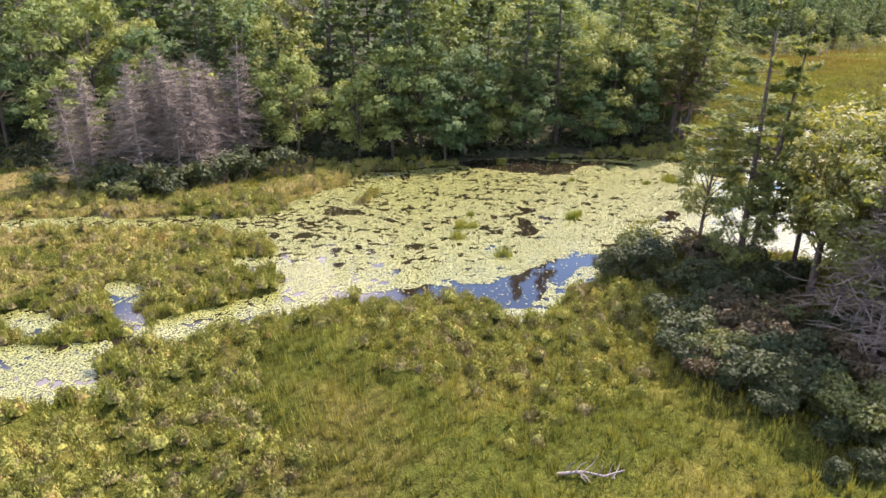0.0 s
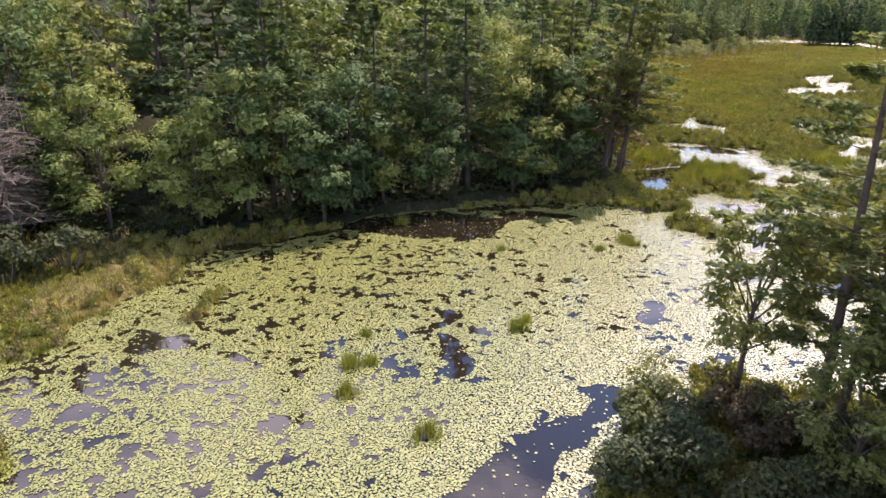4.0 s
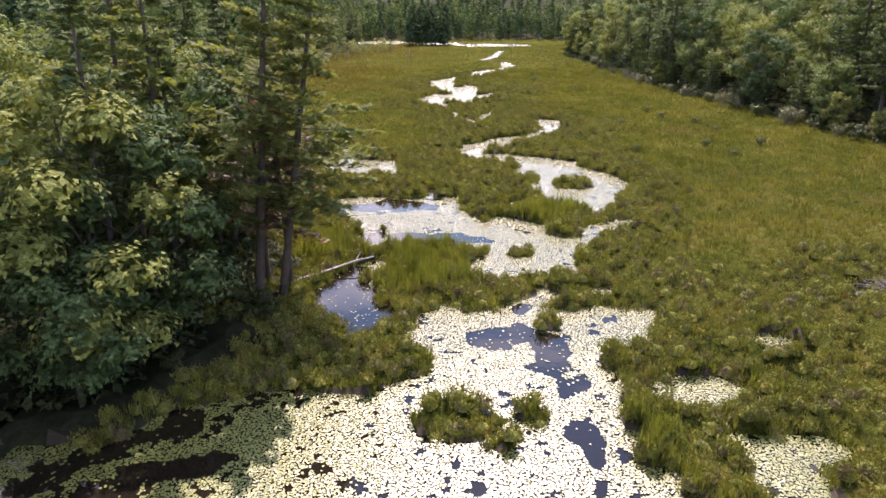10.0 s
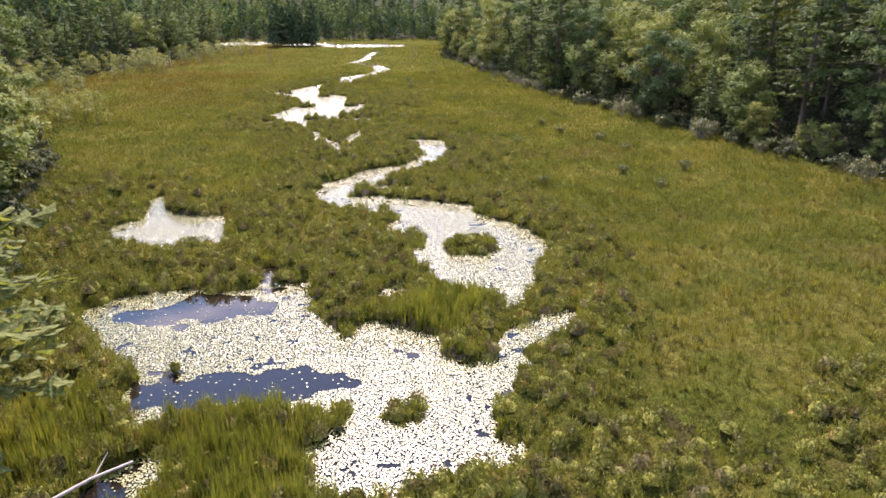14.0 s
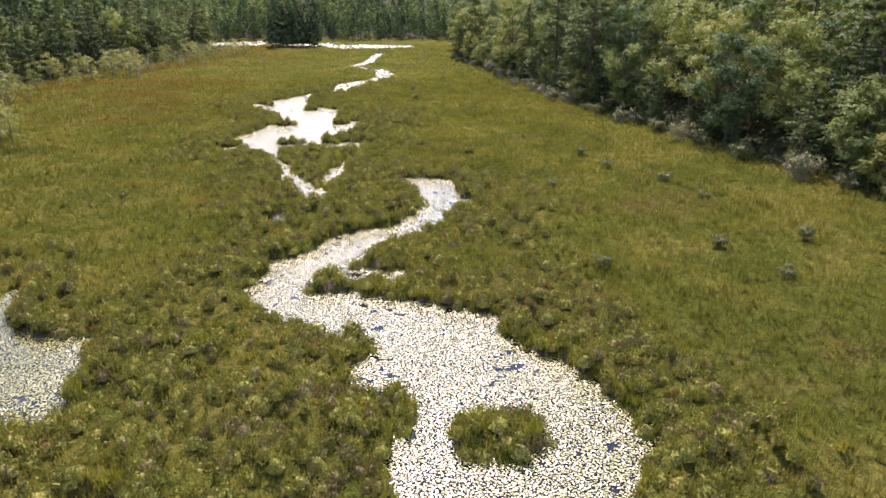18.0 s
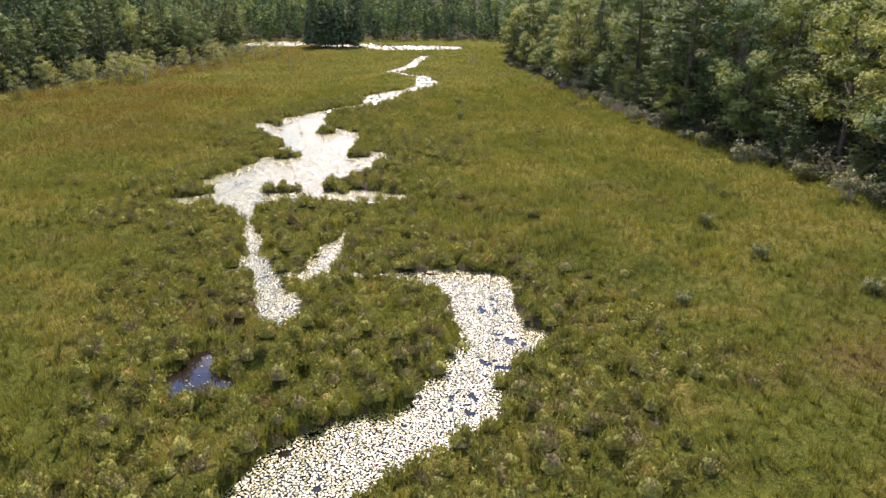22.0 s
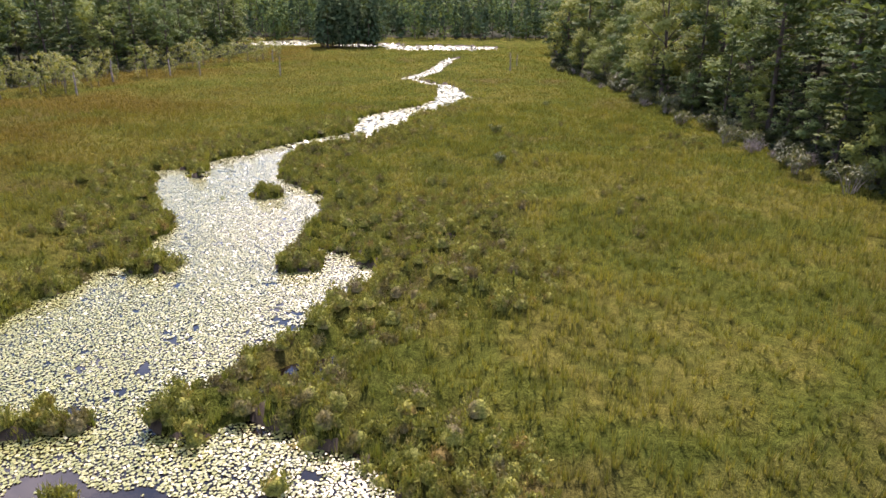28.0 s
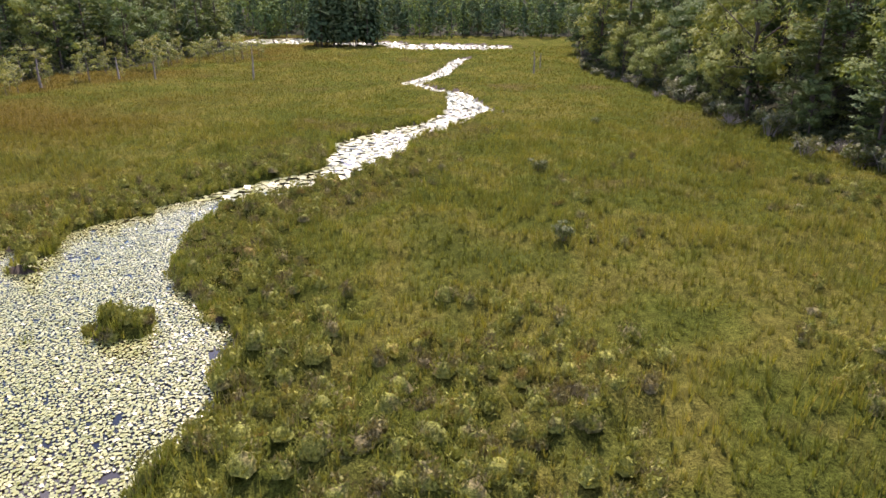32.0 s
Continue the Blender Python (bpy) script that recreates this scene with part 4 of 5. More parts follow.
# bushes along the forest edges
for i in range(170):
    if i % 2:
        y = bush_rng.uniform(5, 165)
        x = float(left_edge(y)) + bush_rng.uniform(-2.0, 1.8)
    else:
        y = bush_rng.uniform(70, 330)
        x = float(right_edge(y)) + bush_rng.uniform(-2.5, 2.5)
    if float(shore(x, y)) < 0.7:
        continue
    plant("bush", BUSHES[bush_rng.integers(3)], BUSH_PARTS, x, y, bush_rng.uniform(0.6, 1.7), bush_rng.uniform(0, 360), "leafy bush at the edge of the wood", "bush", "bushes at the wood's edge")

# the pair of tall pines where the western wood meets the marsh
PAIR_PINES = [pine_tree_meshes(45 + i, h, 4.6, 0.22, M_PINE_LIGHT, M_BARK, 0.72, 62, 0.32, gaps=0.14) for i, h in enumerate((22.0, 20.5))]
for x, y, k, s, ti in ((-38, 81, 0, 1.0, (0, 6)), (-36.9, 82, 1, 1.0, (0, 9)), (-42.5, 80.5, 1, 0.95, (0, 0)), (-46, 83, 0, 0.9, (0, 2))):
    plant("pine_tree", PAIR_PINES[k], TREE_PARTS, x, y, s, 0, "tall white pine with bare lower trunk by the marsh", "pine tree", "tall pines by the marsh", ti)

PINE_DEAD_BOUGHS = pine_tree_meshes(44, 13, 3.9, 0.28, M_RUST, M_BARK, 0.8, 26, 0.34, gaps=0.2)
for x, y, z in ((-36.6, 83.2, 0), (-38.4, 84.4, 40)):
    plant("dead_pine", PINE_DEAD_BOUGHS, TREE_PARTS, x, y, 1.0, z, "smaller pine with rust-brown dying needles", "pine tree")

# ---- swamp saplings and snags along the far western edge ----
SWAMP = [broad_tree_meshes(81 + i, 4.6, 1.2, 420, 0.2, M_BIRCH, M_TWIG, 0.15, 8, False) for i in range(3)]
swamp_rng = np.random.default_rng(18)
for i in range(230):
    y = swamp_rng.uniform(168, 350)
    x = float(left_edge(y)) + 20 * swamp_rng.uniform() ** 1.6 - 3
    plant("swamp_sapling", SWAMP[i % 3], TREE_PARTS, x, y, 0.35 + 1.1 * swamp_rng.uniform() ** 1.5, swamp_rng.uniform(0, 360), "thin pale green sapling at the swampy edge", "sapling", "saplings at the swampy edge")
SNAG = mesh_of("snag", *joined(bent([np.array([0, 0, -0.4]), np.array([0.05, 0, 1.5]), np.array([0.0, 0.08, 3.2])], 0.16, 0.07, 6) + [rod((0.02, 0, 1.9), (0.5, 0.1, 2.3), 0.04, 0.015, 4), rod((0, 0, 2.5), (-0.35, 0.2, 2.75), 0.03, 0.01, 4)]), M_DEAD, True)
for x, y, s in ((1, 305, 1.2), (-47, 294, 1.2), (-75, 281, 1.3), (-69, 293, 1.1), (-63, 293, 0.9), (-79, 340, 1.0), (-57, 330, 1.0), (-72, 262, 1.1), (4, 318, 0.9), (-48, 65.3, 0.6)):
    ob = new("dead_snag", SNAG)
    ob.matrix_world = pose(x, y, float(land(x, y)), 0, 0, x * 40) @ Matrix.Diagonal((s, s, s, 1))
    tagged(ob, "broken grey dead tree stump standing in the marsh", "snag", "snags in the marsh")

# ---- scattered shrubs of the eastern meadow ----
r = np.random.default_rng(91)
twigs = []
for i in range(46):
    a0, a1 = r.uniform(0, 6.28), r.uniform(0.35, 1.4)
    e = np.array([math.cos(a0) * math.cos(a1), math.sin(a0) * math.cos(a1), math.sin(a1)]) * r.uniform(0.7, 1.25)
    twigs += bent([np.array([0, 0, -0.15]), e * 0.5 + r.normal(size=3) * 0.05, e], 0.022, 0.008, 3)
    for j in range(3):
        o = e * r.uniform(0.45, 0.95)
        twigs.append(rod(o, o + r.normal(size=3) * np.array([0.18, 0.18, 0.12]), 0.012, 0.006, 3))
DEAD_SHRUB = mesh_of("dead_shrub", *joined(twigs), M_DEAD, True)
for i in range(30):
    y = swamp_rng.uniform(80, 290)
    x = float(right_edge(y)) + swamp_rng.uniform(-3.2, 0.8)
    plant("bush", PALE_BUSH, BUSH_PARTS, x, y, swamp_rng.uniform(0.8, 1.9), swamp_rng.uniform(0, 360), "pale grey-green shrub at the foot of the wood", "bush", "bushes at the wood's edge", stretch=1.25)
for i in range(16):
    y = swamp_rng.uniform(95, 300)
    x = float(right_edge(y)) + swamp_rng.uniform(-3.5, 0.5)
    ob = new("dead_shrub", DEAD_SHRUB)
    s = swamp_rng.uniform(0.7, 1.5)
    ob.matrix_world = pose(x, y, float(land(x, y)), 0, 0, swamp_rng.uniform(0, 360)) @ Matrix.Diagonal((s, s, s, 1))
    tagged(ob, "pale bare twiggy shrub at the meadow's edge", "shrub", "dead shrubs at the meadow's edge")
for x, y, s in ((-8.4, 229, 0.8), (-9.2, 213.4, 0.8), (0.6, 251, 0.7), (9.6, 149, 0.9), (4.8, 130, 0.8), (6.3, 124.5, 0.8), (6, 155, 0.8), (-2, 148, 0.7), (5.4, 162, 0.7), (-4.5, 128, 0.7), (12, 131, 0.9), (10.5, 143, 0.8)):
    plant("bush", BUSHES[2], BUSH_PARTS, x, y, s, x * 91, "small grey-green shrub in the open meadow", "bush", "shrubs in the meadow")

# ---- fallen wood ----
log = new("fallen_log")
log.matrix_world = pose(-34.7, 86, 0.35, 0, -2, 40)
part("stem", mesh_of("stem", *joined(bent([np.array([-3.6, 0.35, 0.0]), np.array([-2.2, 0.0, 0.12]), np.array([-0.8, -0.12, 0.2]), np.array([0.6, 0.2, 0.1]), np.array([1.9, 0.1, 0.22]), np.array([3.3, -0.25, 0.3])], 0.11, 0.045, 7)), M_PALE, True), log)
for p0, p1 in (((-2.0, 0.0, 0.12), (-3.0, 0.8, 0.6)), ((0.5, 0.2, 0.1), (0.0, -0.6, 0.45)), ((2.0, 0.1, 0.2), (2.8, 0.6, 0.6)), ((-1.0, -0.1, 0.2), (-0.6, -0.7, 0.5))):
    part("branch", mesh_of("branch", *rod(p0, p1, 0.035, 0.01, 5), M_PALE, True), log)
tagged(log, "bleached fallen log lying across the creek", "log")
r = np.random.default_rng(88)
sticks = bent([np.array([-1.1, 0, 0.05]), np.array([-0.2, 0.15, 0.22]), np.array([0.6, 0.0, 0.3]), np.array([1.3, 0.2, 0.55])], 0.07, 0.02, 6)
for i in range(13):
    k = r.uniform(-0.9, 1.2)
    e = np.array([k + r.uniform(0.1, 0.6), r.uniform(-0.7, 0.7), r.uniform(0.15, 0.85)])
    sticks += bent([np.array([k, 0.05, 0.22]), (e + np.array([k, 0.05, 0.22])) / 2 + r.normal(size=3) * 0.06, e], 0.03, 0.008, 4)
deadfall = new("dead_branch", mesh_of("dead_branch", *joined(sticks), M_DEAD, True))
deadfall.matrix_world = pose(-10, 18, float(land(-10, 18)) + 0.1, 0, 0, 30)
tagged(deadfall, "weathered grey dead branch lying on the sedge", "branch")

# ---- beaver lodge beside its pool ----
r = np.random.default_rng(89)
lodge = new("beaver_lodge")
lodge.matrix_world = pose(2.3, 84.7, float(land(2.3, 84.7)) - 0.1)
a, q = np.meshgrid(np.linspace(0, 2 * math.pi, 19)[:-1], np.linspace(0.02, 1, 7))
hump = np.stack([2.3 * q * np.cos(a) * (1 + 0.12 * np.sin(3 * a)), 1.7 * q * np.sin(a), 1.05 * (1 - q ** 1.7) - 0.15 + 0.05 * np.sin(5 * a + 7 * q)], -1).reshape(-1, 3)
i0 = (np.arange(6)[:, None] * 18 + np.arange(18)[None, :]).ravel()
i1 = (np.arange(6)[:, None] * 18 + (np.arange(18)[None, :] + 1) % 18).ravel()
part("mud_core", mesh_of("mud_core", hump, np.stack([i0, i0 + 18, i1 + 18, i1], 1), M_MUD, True), lodge)
STICKS = [mesh_of("stick", *joined(bent([np.array([-0.5 * ln, 0, 0]), np.array([0, b, 0.02]), np.array([0.5 * ln, 0, 0.03])], 0.032, 0.014, 5)), M_DEAD, True) for ln, b in ((1.5, 0.08), (1.1, -0.05), (1.9, 0.1), (0.8, 0.03))]
for i in range(150):
    a0, q0 = r.uniform(0, 2 * math.pi), math.sqrt(r.uniform(0.0, 1.0))
    stick = part("stick", STICKS[i % 4], lodge)
    stick.matrix_local = pose(2.25 * q0 * math.cos(a0), 1.65 * q0 * math.sin(a0), 1.08 * (1 - q0 ** 1.7) - 0.04 + r.uniform(0, 0.08), r.uniform(-14, 14), r.uniform(-22, 22), r.uniform(0, 360))
tagged(lodge, "low mound of bleached grey sticks beside a small pool", "beaver lodge")
drift = new("driftwood_log", mesh_of("driftwood_log", *joined(bent([np.array([-1.1, 0, 0.0]), np.array([-0.3, 0.12, 0.08]), np.array([0.5, 0.0, 0.1]), np.array([1.1, -0.1, 0.2])], 0.08, 0.04, 7)), M_DEAD, True))
drift.matrix_world = pose(-0.3, 85.1, 0.08, 0, 0, -14)
tagged(drift, "short bleached log floating before the stick mound", "log")

# ---- marsh plants ----
def blades(r, P, height, width, per, splay):
    """Tufts of blades, one triangle each, rooted at P."""
    k = len(P)
    a = r.uniform(0, 2 * math.pi, (k, per))
    h = (np.asarray(height).reshape(-1, 1) * r.uniform(0.6, 1.2, (k, per)))
    o = splay * r.uniform(0.2, 1.0, (k, per)) * h
    base = P[:, None, :] + np.stack([np.cos(a) * 0.3 * o, np.sin(a) * 0.3 * o, np.full((k, per), -0.08)], -1)
    tip = P[:, None, :] + np.stack([np.cos(a) * o, np.sin(a) * o, h], -1)
    s = np.stack([-np.sin(a), np.cos(a), np.zeros_like(a)], -1) * (np.asarray(width).reshape(-1, 1, 1) * 0.5)
    V = np.stack([base - s, base + s, tip], 2).reshape(-1, 3)
    return V, np.arange(len(V)).reshape(-1, 3)


def scatter(r, n, x0, x1, y0, y1):
    return r.uniform(x0, x1, n), r.uniform(y0, y1, n)


def marsh_points(r, n, x0, x1, y0, y1, lo=0.0):
    x, y = scatter(r, n, x0, x1, y0, y1)
    d = shore(x, y)
    keep = (d > lo) & (x < right_edge(y) + 2) & (x > left_edge(y) + np.where((y > 40) & (y < 78), 2.4, -2))
    x, y, d = x[keep], y[keep], d[keep]
    return np.stack([x, y, land(x, y, d)], 1), d


grass_rng = np.random.default_rng(23)
VALLEY = [(0, 14, 0), (-22, 40, 0), (-23, 75, 0), (-16, 115, 0), (-14, 225, 0)]


def nearness(x, y):
    """1 along the middle of the valley, falling to 0.2 far out."""
    return np.clip(1.25 - chain(x, y, VALLEY) / 55, 0.2, 1.0)


P, d = marsh_points(grass_rng, 290000, -98, 42, 0, 395)
w = nearness(P[:, 0], P[:, 1])
keep = grass_rng.uniform(size=len(P)) < w * np.where(d < 4.0, 0.55, 1.0)
P, d, w = P[keep], d[keep], w[keep]
tall = 0.46 + 0.20 * vnoise(P[:, 0], P[:, 1], 5, 12) + 0.12 * vnoise(P[:, 0], P[:, 1], 1.3, 13) + 0.04 * (d < 0.9)
v, f = blades(grass_rng, P, tall * w ** -0.15 * np.where(P[:, 1] > 250, 0.6, 1.0), 0.064 * w ** -0.25, 6, 0.65)
sedge = new("marsh_sedge", mesh_of("marsh_sedge", v, f, M_GRASS))
tagged(sedge, "dense yellow-green sedge and grass covering the marsh", "grass", kind="stuff")

# rounded hummocks, thick near the water, sparse on the open meadow
P, d = marsh_points(grass_rng, 90000, -70, 12, 0, 235)
w = nearness(P[:, 0], P[:, 1])
wet = np.clip(2.0 - d / 3.2 + 1.1 * vnoise(P[:, 0], P[:, 1], 6.0, 14), 0.0, 1.0)
cell = {}
chosen = []
for i in np.argsort(-wet + 0.35 * grass_rng.uniform(size=len(P))):
    if grass_rng.uniform() > wet[i] * w[i]:
        continue
    cx_, cy_ = int(P[i, 0] / 0.8), int(P[i, 1] / 0.8)
    if (cx_, cy_) in cell:
        continue
    cell[(cx_, cy_)] = True
    chosen.append(i)
P, d, w = P[chosen], d[chosen], w[chosen]
k = 120
rad = grass_rng.uniform(0.24, 0.60, len(P))
tall = 0.14 + rad * grass_rng.uniform(0.5, 1.15, len(P))
dd = ball_points(grass_rng, len(P) * k)
dd[:, 2] = np.abs(dd[:, 2])
# twigs gather the leaves of a shrub into bunches
knots = ball_points(grass_rng, 24)
knots[:, 2] = np.abs(knots[:, 2])
dd = dd + 0.45 * knots[np.argmax(dd @ knots.T, 1)]
dd /= np.linalg.norm(dd, axis=1)[:, None]
size3 = np.stack([np.repeat(rad, k), np.repeat(rad, k), np.repeat(tall, k)], 1)
root = np.repeat(P, k, 0) + dd * size3 * grass_rng.uniform(0.6, 1.12, (len(dd), 1))
rise = np.array([0, 0, 1.0]) - 0.6 * dd * dd[:, 2:3] + 0.5 * dd + 0.45 * grass_rng.normal(size=dd.shape)
rise /= np.linalg.norm(rise, axis=1)[:, None] + 1e-9
across = np.cross(rise, dd + 0.35 * grass_rng.normal(size=dd.shape))
across *= (grass_rng.uniform(0.028, 0.058, len(dd)) / (np.linalg.norm(across, axis=1) + 1e-9))[:, None]
tip = root + rise * grass_rng.uniform(0.09, 0.24, (len(dd), 1))
v = np.stack([root - across, root + across, tip], 1).reshape(-1, 3)
f = np.arange(len(v)).reshape(-1, 3)
# solid dome added inside each shrub, only to keep the light out
ring = np.stack([np.cos(np.arange(6) * math.pi / 3), np.sin(np.arange(6) * math.pi / 3)], 1)
core = np.concatenate([np.column_stack([ring * 0.80, np.full(6, -0.1)]), np.column_stack([ring * 0.50, np.full(6, 0.40)]), [(0.0, 0.0, 0.62)]])
i6 = np.arange(6)
j6 = (i6 + 1) % 6
core_f = np.concatenate([np.stack([i6, j6, j6 + 6], 1), np.stack([i6, j6 + 6, i6 + 6], 1), np.stack([i6 + 6, j6 + 6, np.full(6, 12)], 1)])
cv = P[:, None, :] + core[None] * np.stack([rad, rad, tall], 1)[:, None, :] * grass_rng.uniform(0.85, 1.1, (len(P), 13, 1))
cf = core_f[None] + 13 * np.arange(len(P))[:, None, None]
hearts = new("shrub_hearts", mesh_of("shrub_hearts", cv.reshape(-1, 3), cf.reshape(-1, 3), M_BOGSHRUB, True))
tagged(hearts, "solid olive domes added inside the bog shrubs to block light", "shrubs", kind="stuff")
shrubs = new("bog_shrubs", mesh_of("bog_shrubs", v, f, M_BOGSHRUB))
tagged(shrubs, "olive bog shrubs and sedge hummocks in rounded clumps", "shrubs", kind="stuff")

# taller fringe along the banks
x, y = scatter(grass_rng, 240000, -62, 0, 3, 262)
d = shore(x, y)
keep = (d > -0.08) & (d < 0.6) & (x > left_edge(y) + np.where((y > 40) & (y < 78), 3.0, 0))
P = np.stack([x, y, land(x, y, d)], 1)[keep]
fringe = new("bank_sedge", mesh_of("bank_sedge", *blades(grass_rng, P, 0.40 + 0.2 * vnoise(P[:, 0], P[:, 1], 1.6, 33), np.full(len(P), 0.055), 8, 0.85), M_REED))
tagged(fringe, "fringe of taller green sedge along the banks", "grass", kind="stuff")

# tall reeds between the pools
GV = []
for cx_, cy_, rx_, ry_, n in ((-28.8, 87.3, 4.5, 4.6, 2600), (-36, 90.5, 2.0, 3.6, 900), (-20.5, 98.3, 3.0, 2.6, 900), (-18, 100.5, 2.5, 2.0, 600), (-18.6, 67, 1.6, 3.4, 600)):
    x, y = cx_ + rx_ * grass_rng.uniform(-1, 1, n), cy_ + ry_ * grass_rng.uniform(-1, 1, n)
    d = shore(x, y)
    g = (d > 0.05) & (((x - cx_) / rx_) ** 2 + ((y - cy_) / ry_) ** 2 < grass_rng.uniform(0.3, 1.3, n))
    P = np.stack([x, y, land(x, y, d)], 1)[g]
    GV.append(blades(grass_rng, P, grass_rng.uniform(0.6, 1.25, len(P)), np.full(len(P), 0.06), 6, 0.3))
v, f = joined(GV)
reeds = new("reed_bed", mesh_of("reed_bed", v, f, M_REED))
tagged(reeds, "stand of tall fresh green reeds between the pools", "reeds", kind="stuff")

# tussocks standing in the water
TUSSOCK = []
for i in range(3):
    r = np.random.default_rng(60 + i)
    q = r.normal(size=(26, 2)) * 0.26
    TUSSOCK.append(mesh_of("sedge_tussock", *blades(r, np.stack([q[:, 0], q[:, 1], np.full(26, -0.12)], 1), np.full(26, 0.75), np.full(26, 0.05), 9, 0.5), M_REED))
for i, (x, y, s) in enumerate(((-29.2, 63, 1.2), (-28.4, 62.6, 1.0), (-30, 60, 0.8), (-29, 45.4, 1.1), (-36, 56, 0.7), (-34, 37.2, 1.2), (-32.3, 35, 1.0), (-29, 46.4, 0.8), (-33.2, 37.8, 0.8), (-27.5, 34.5, 1.1), (-35.5, 40, 0.7), (-44, 64, 1.0), (-46, 57, 1.1))):
    ob = new("sedge_tussock", TUSSOCK[i % 3])
    ob.matrix_world = pose(x, y, 0.0, 0, 0, i * 77) @ Matrix.Diagonal((s, s, s, 1))
    tagged(ob, "bright green sedge tussock standing in shallow water", "tussock", "tussocks in the pond")

# ---- water lilies ----
POND_OPEN = [(-42.3, 59.8, 4.6, 2.0, -20), (-15.3, 63, 1.4, 2.6, 0), (-44.6, 57.0, 6.2, 2.3, 25), (-39.5, 60.6, 1.5, 4.8, -20), (-36.6, 66.0, 2.4, 0.7, 15), (-20.4, 68.6, 0.8, 2.6, 0), (-33.2, 44, 0.7, 1.6, 35), (-29.3, 40.2, 0.9, 1.2, 0),
             (-31.5, 38.1, 0.6, 0.5, 0), (-44.2, 33.1, 1.4, 0.7, 20), (-21.4, 47.3, 0.2, 1.0, 0), (-20.6, 57.2, 0.2, 1.8, -15), (-23.4, 51.0, 0.2, 0.6, 0), (-41.4, 27.3, 1.0, 0.8, 20), (-34.2, 10.6, 1.6, 1.2, 0), (-38, 12, 2, 0.8, 0), (-33.5, 72.5, 1.8, 1.2, 30)]
BROOK_OPEN = [(-31.5, 102.9, 4.8, 1.9, 6), (-28.2, 93.9, 5.2, 1.7, -3), (-32.2, 81, 2.6, 5.2, 25), (-34, 84.5, 2.2, 4, 30), (-22.3, 79.6, 0.8, 3.6, 0), (-23.6, 77.4, 1.6, 1.5, 0), (-21.2, 75.4, 1.4, 2.6, 10), (-20.6, 72.5, 0.9, 2.4, 0),
              (-26.6, 142, 3.4, 2.8, 0), (-29, 108.5, 1.6, 2.4, 0), (-20.4, 128.9, 1.2, 1.0, 0), (-26.6, 171.6, 1.0, 0.7, 0), (-18.0, 171.4, 0.8, 0.9, 0), (-24.8, 170.3, 2.4, 0.5, 0), (0.2, 84.6, 2.0, 1.2, 0)]
OPEN_STRIP = [(-29, 21.8, 0.9), (-26.8, 24.4, 1.8), (-23.6, 29.5, 2.1), (-23.9, 34, 1.2), (-22.6, 37, 0.8), (-21.6, 41.5, 1.2)]

SHADED_BANK = [(-55, 43, 0.6), (-52, 47, 0.8), (-49.5, 53, 1.2), (-47, 58, 1.4), (-45, 61.5, 0.7), (-41, 66.6, 0.6), (-36, 70.5, 0.4)]


def lily_cover(x, y, d):
    o = np.minimum(chain(x, y, OPEN_STRIP), chain(x, y, SHADED_BANK))
    for q in POND_OPEN + BROOK_OPEN:
        o = np.minimum(o, oval(x, y, *q))
    o = o + 0.85 * vnoise(x, y, 1.9, 21) + 0.55 * vnoise(x, y, 0.8, 22)
    gap = vnoise(x, y, 2.6, 23) * 0.16 + vnoise(x, y, 0.8, 24) * 0.34 + vnoise(x, y, 0.33, 25) * 0.5
    # thinner towards the western bank of the pond, closed on the pools of the upper brook
    thin = np.where(y > 160, 0.50, np.where(y > 76, 0.50, 0.22 + 0.2 * np.clip((x + 40) / 14, 0, 1)))
    return np.where(o < 0, 0.03, np.where(gap > thin, 0.04, 0.98)) * (d < 0.1)


def pads(r, x, y, s, rim=5, notch=False, tip=0.06):
    """Floating leaves, slightly tilted; with a notch where seen close."""
    k = len(x)
    g = 0.3 if notch else math.pi / rim
    a = r.uniform(0, 2 * math.pi, k)[:, None] + np.linspace(g, 2 * math.pi - g, rim)[None, :]
    tilt, way = r.normal(size=k) * tip, r.uniform(0, 2 * math.pi, k)
    rr = s[:, None] * r.uniform(0.85, 1.15, (k, rim))
    rx, ry = rr * np.cos(a), rr * np.sin(a)
    lift = 0.014 + r.uniform(0, 0.02, k)[:, None] + np.abs(tilt)[:, None] * s[:, None]
    rz = lift + np.tan(tilt)[:, None] * (rx * np.cos(way)[:, None] + ry * np.sin(way)[:, None])
    V = np.stack([x[:, None] + rx, y[:, None] + ry, rz], -1)
    if notch:
        V = np.concatenate([np.stack([x, y, lift[:, 0]], 1)[:, None, :], V], 1)
    m = V.shape[1]
    return V.reshape(-1, 3), np.arange(m * k).reshape(-1, m)


lily_rng = np.random.default_rng(31)


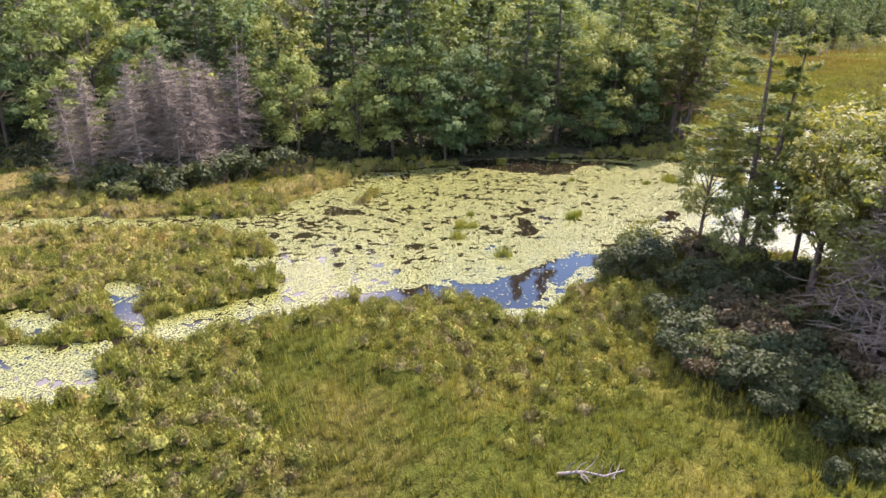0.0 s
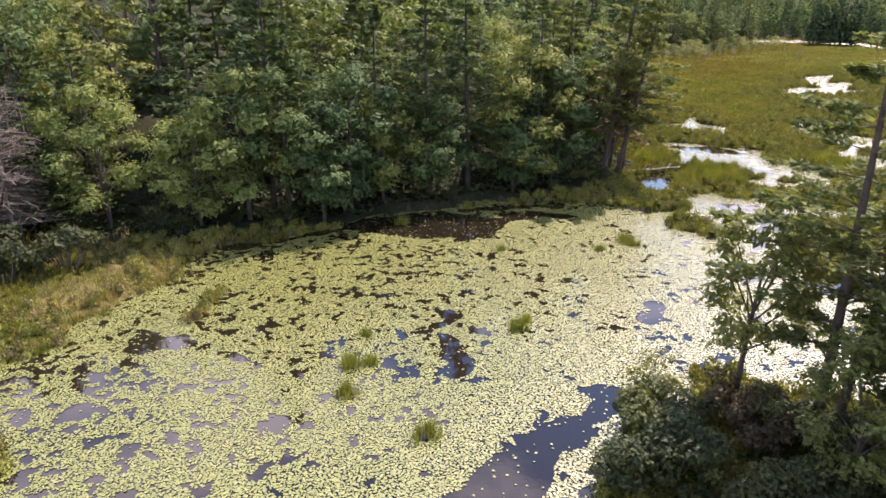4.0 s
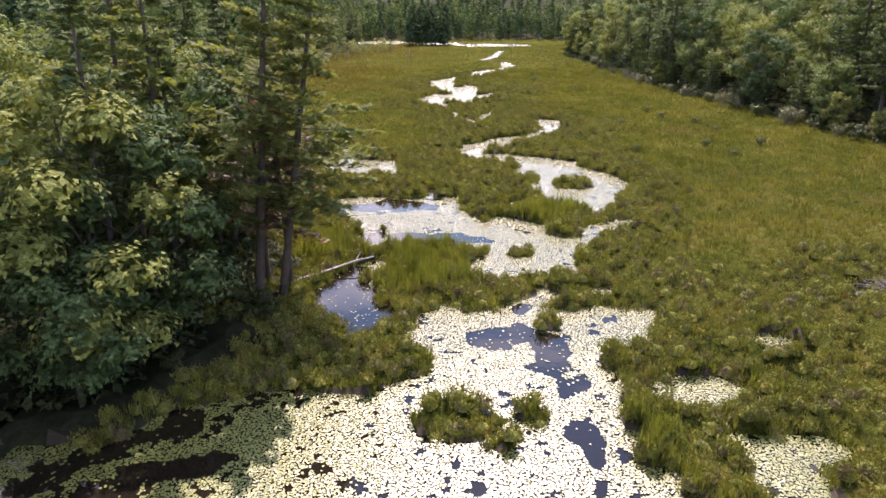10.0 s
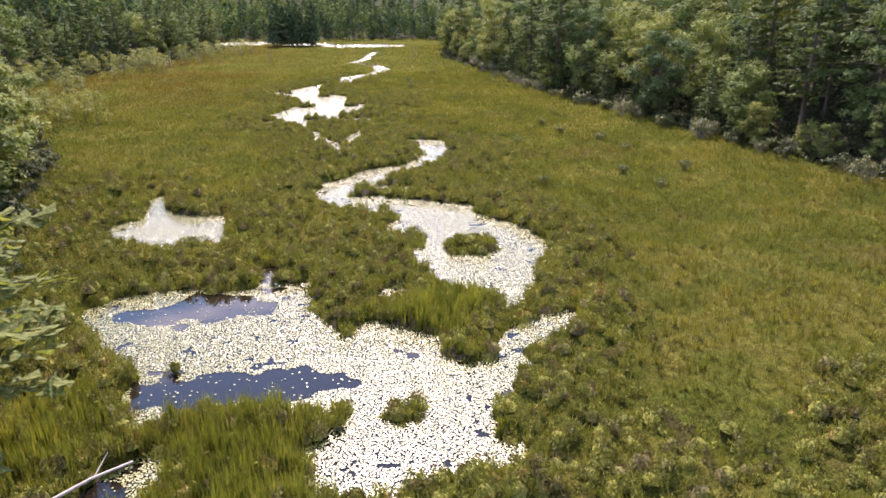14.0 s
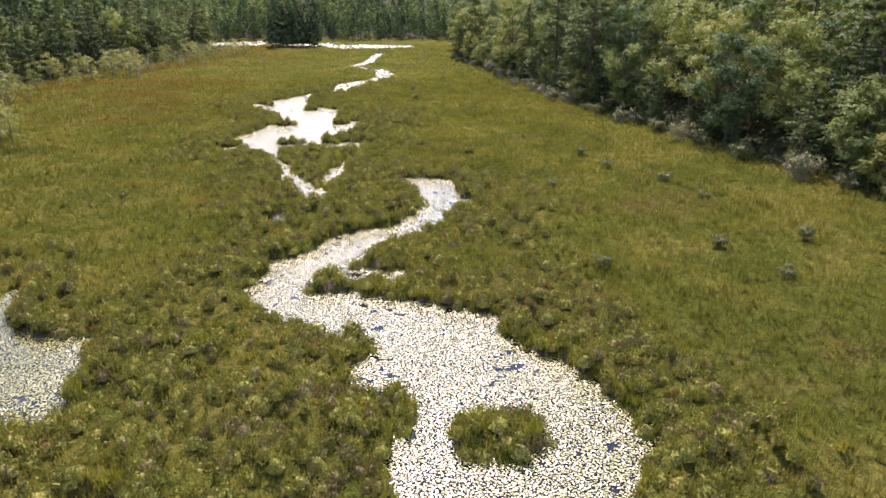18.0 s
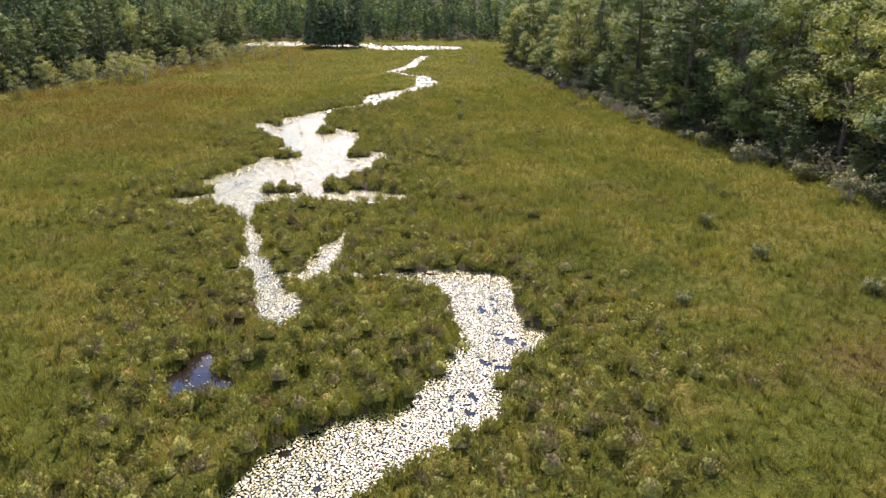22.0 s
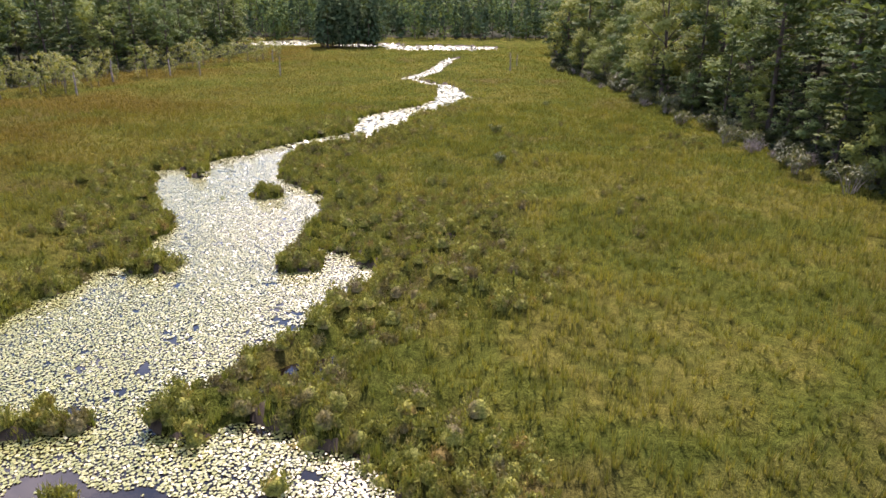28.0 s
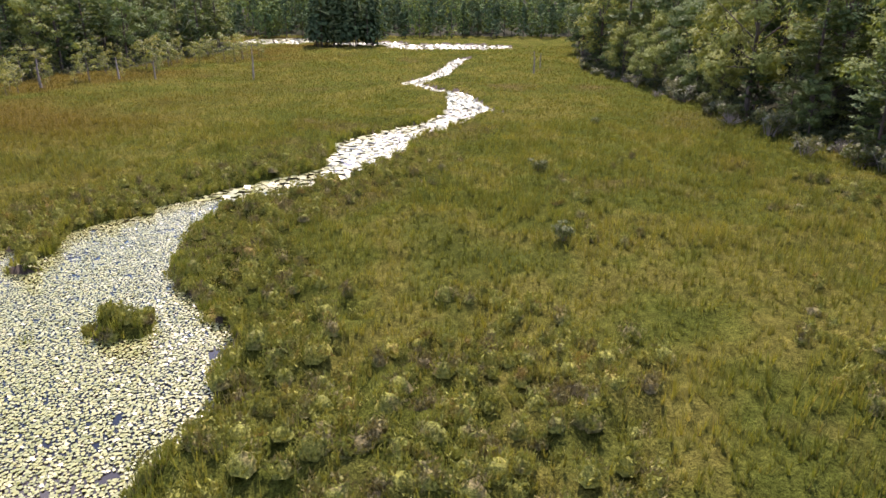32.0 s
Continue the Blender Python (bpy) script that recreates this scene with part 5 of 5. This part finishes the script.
def raft(x0, x1, y0, y1, step, low, high):
    """Pads that crowd the open water, in a loose net so that they just overlap."""
    gx_, gy_ = np.meshgrid(np.arange(x0, x1, step), np.arange(y0, y1, step * 0.866))
    gx_[1::2] += step / 2
    x, y = gx_.ravel(), gy_.ravel()
    x, y = x + lily_rng.uniform(-0.42, 0.42, len(x)) * step, y + lily_rng.uniform(-0.42, 0.42, len(y)) * step
    d = shore(x, y)
    keep = d < 0.1
    x, y, d = x[keep], y[keep], d[keep]
    keep = lily_rng.uniform(size=len(x)) < lily_cover(x, y, d)
    return x[keep], y[keep], lily_rng.uniform(low, high, int(keep.sum()))


RAFTS = [raft(-62, -9, 4, 76, 0.105, 0.040, 0.072), raft(-43, -8, 76, 160, 0.104, 0.035, 0.062), raft(-42, -14, 160, 222, 0.118, 0.045, 0.08), raft(-34, -5, 222, 350, 0.5, 0.25, 0.36), raft(-92, 8, 372, 455, 0.9, 0.5, 0.65)]
LX, LY, LS = (np.concatenate([q[i] for q in RAFTS]) for i in range(3))
single = (LX > -33) & (LX < -28) & (LY > 46) & (LY < 56)
single &= np.cumsum(single) <= 280
brook = ~single & (LY > 96)
pond = ~single & (LY <= 96)
lilies = new("water_lilies", mesh_of("water_lilies", *pads(lily_rng, LX[pond], LY[pond], LS[pond]), M_PAD))
brook_lilies = new("brook_lilies", mesh_of("brook_lilies", *pads(lily_rng, LX[brook], LY[brook], LS[brook], 4, tip=0.13), M_PAD))
tagged(brook_lilies, "small pale lily pads covering the winding brook", "water lilies", kind="stuff")
tagged(lilies, "yellow-green lily pads crowding the pond", "water lilies", kind="stuff")
one = [mesh_of("lily_pad", *pads(np.random.default_rng(70 + i), np.zeros(1), np.zeros(1), np.array([0.1]), 8, True), M_PAD) for i in range(5)]
for i, j in enumerate(np.flatnonzero(single)):
    ob = part("lily_pad", one[i % 5], lilies)
    k = LS[j] / 0.1
    ob.matrix_world = pose(LX[j], LY[j], 0.004 * (i % 4), 0, 0, i * 61) @ Matrix.Diagonal((k, k, 1, 1))
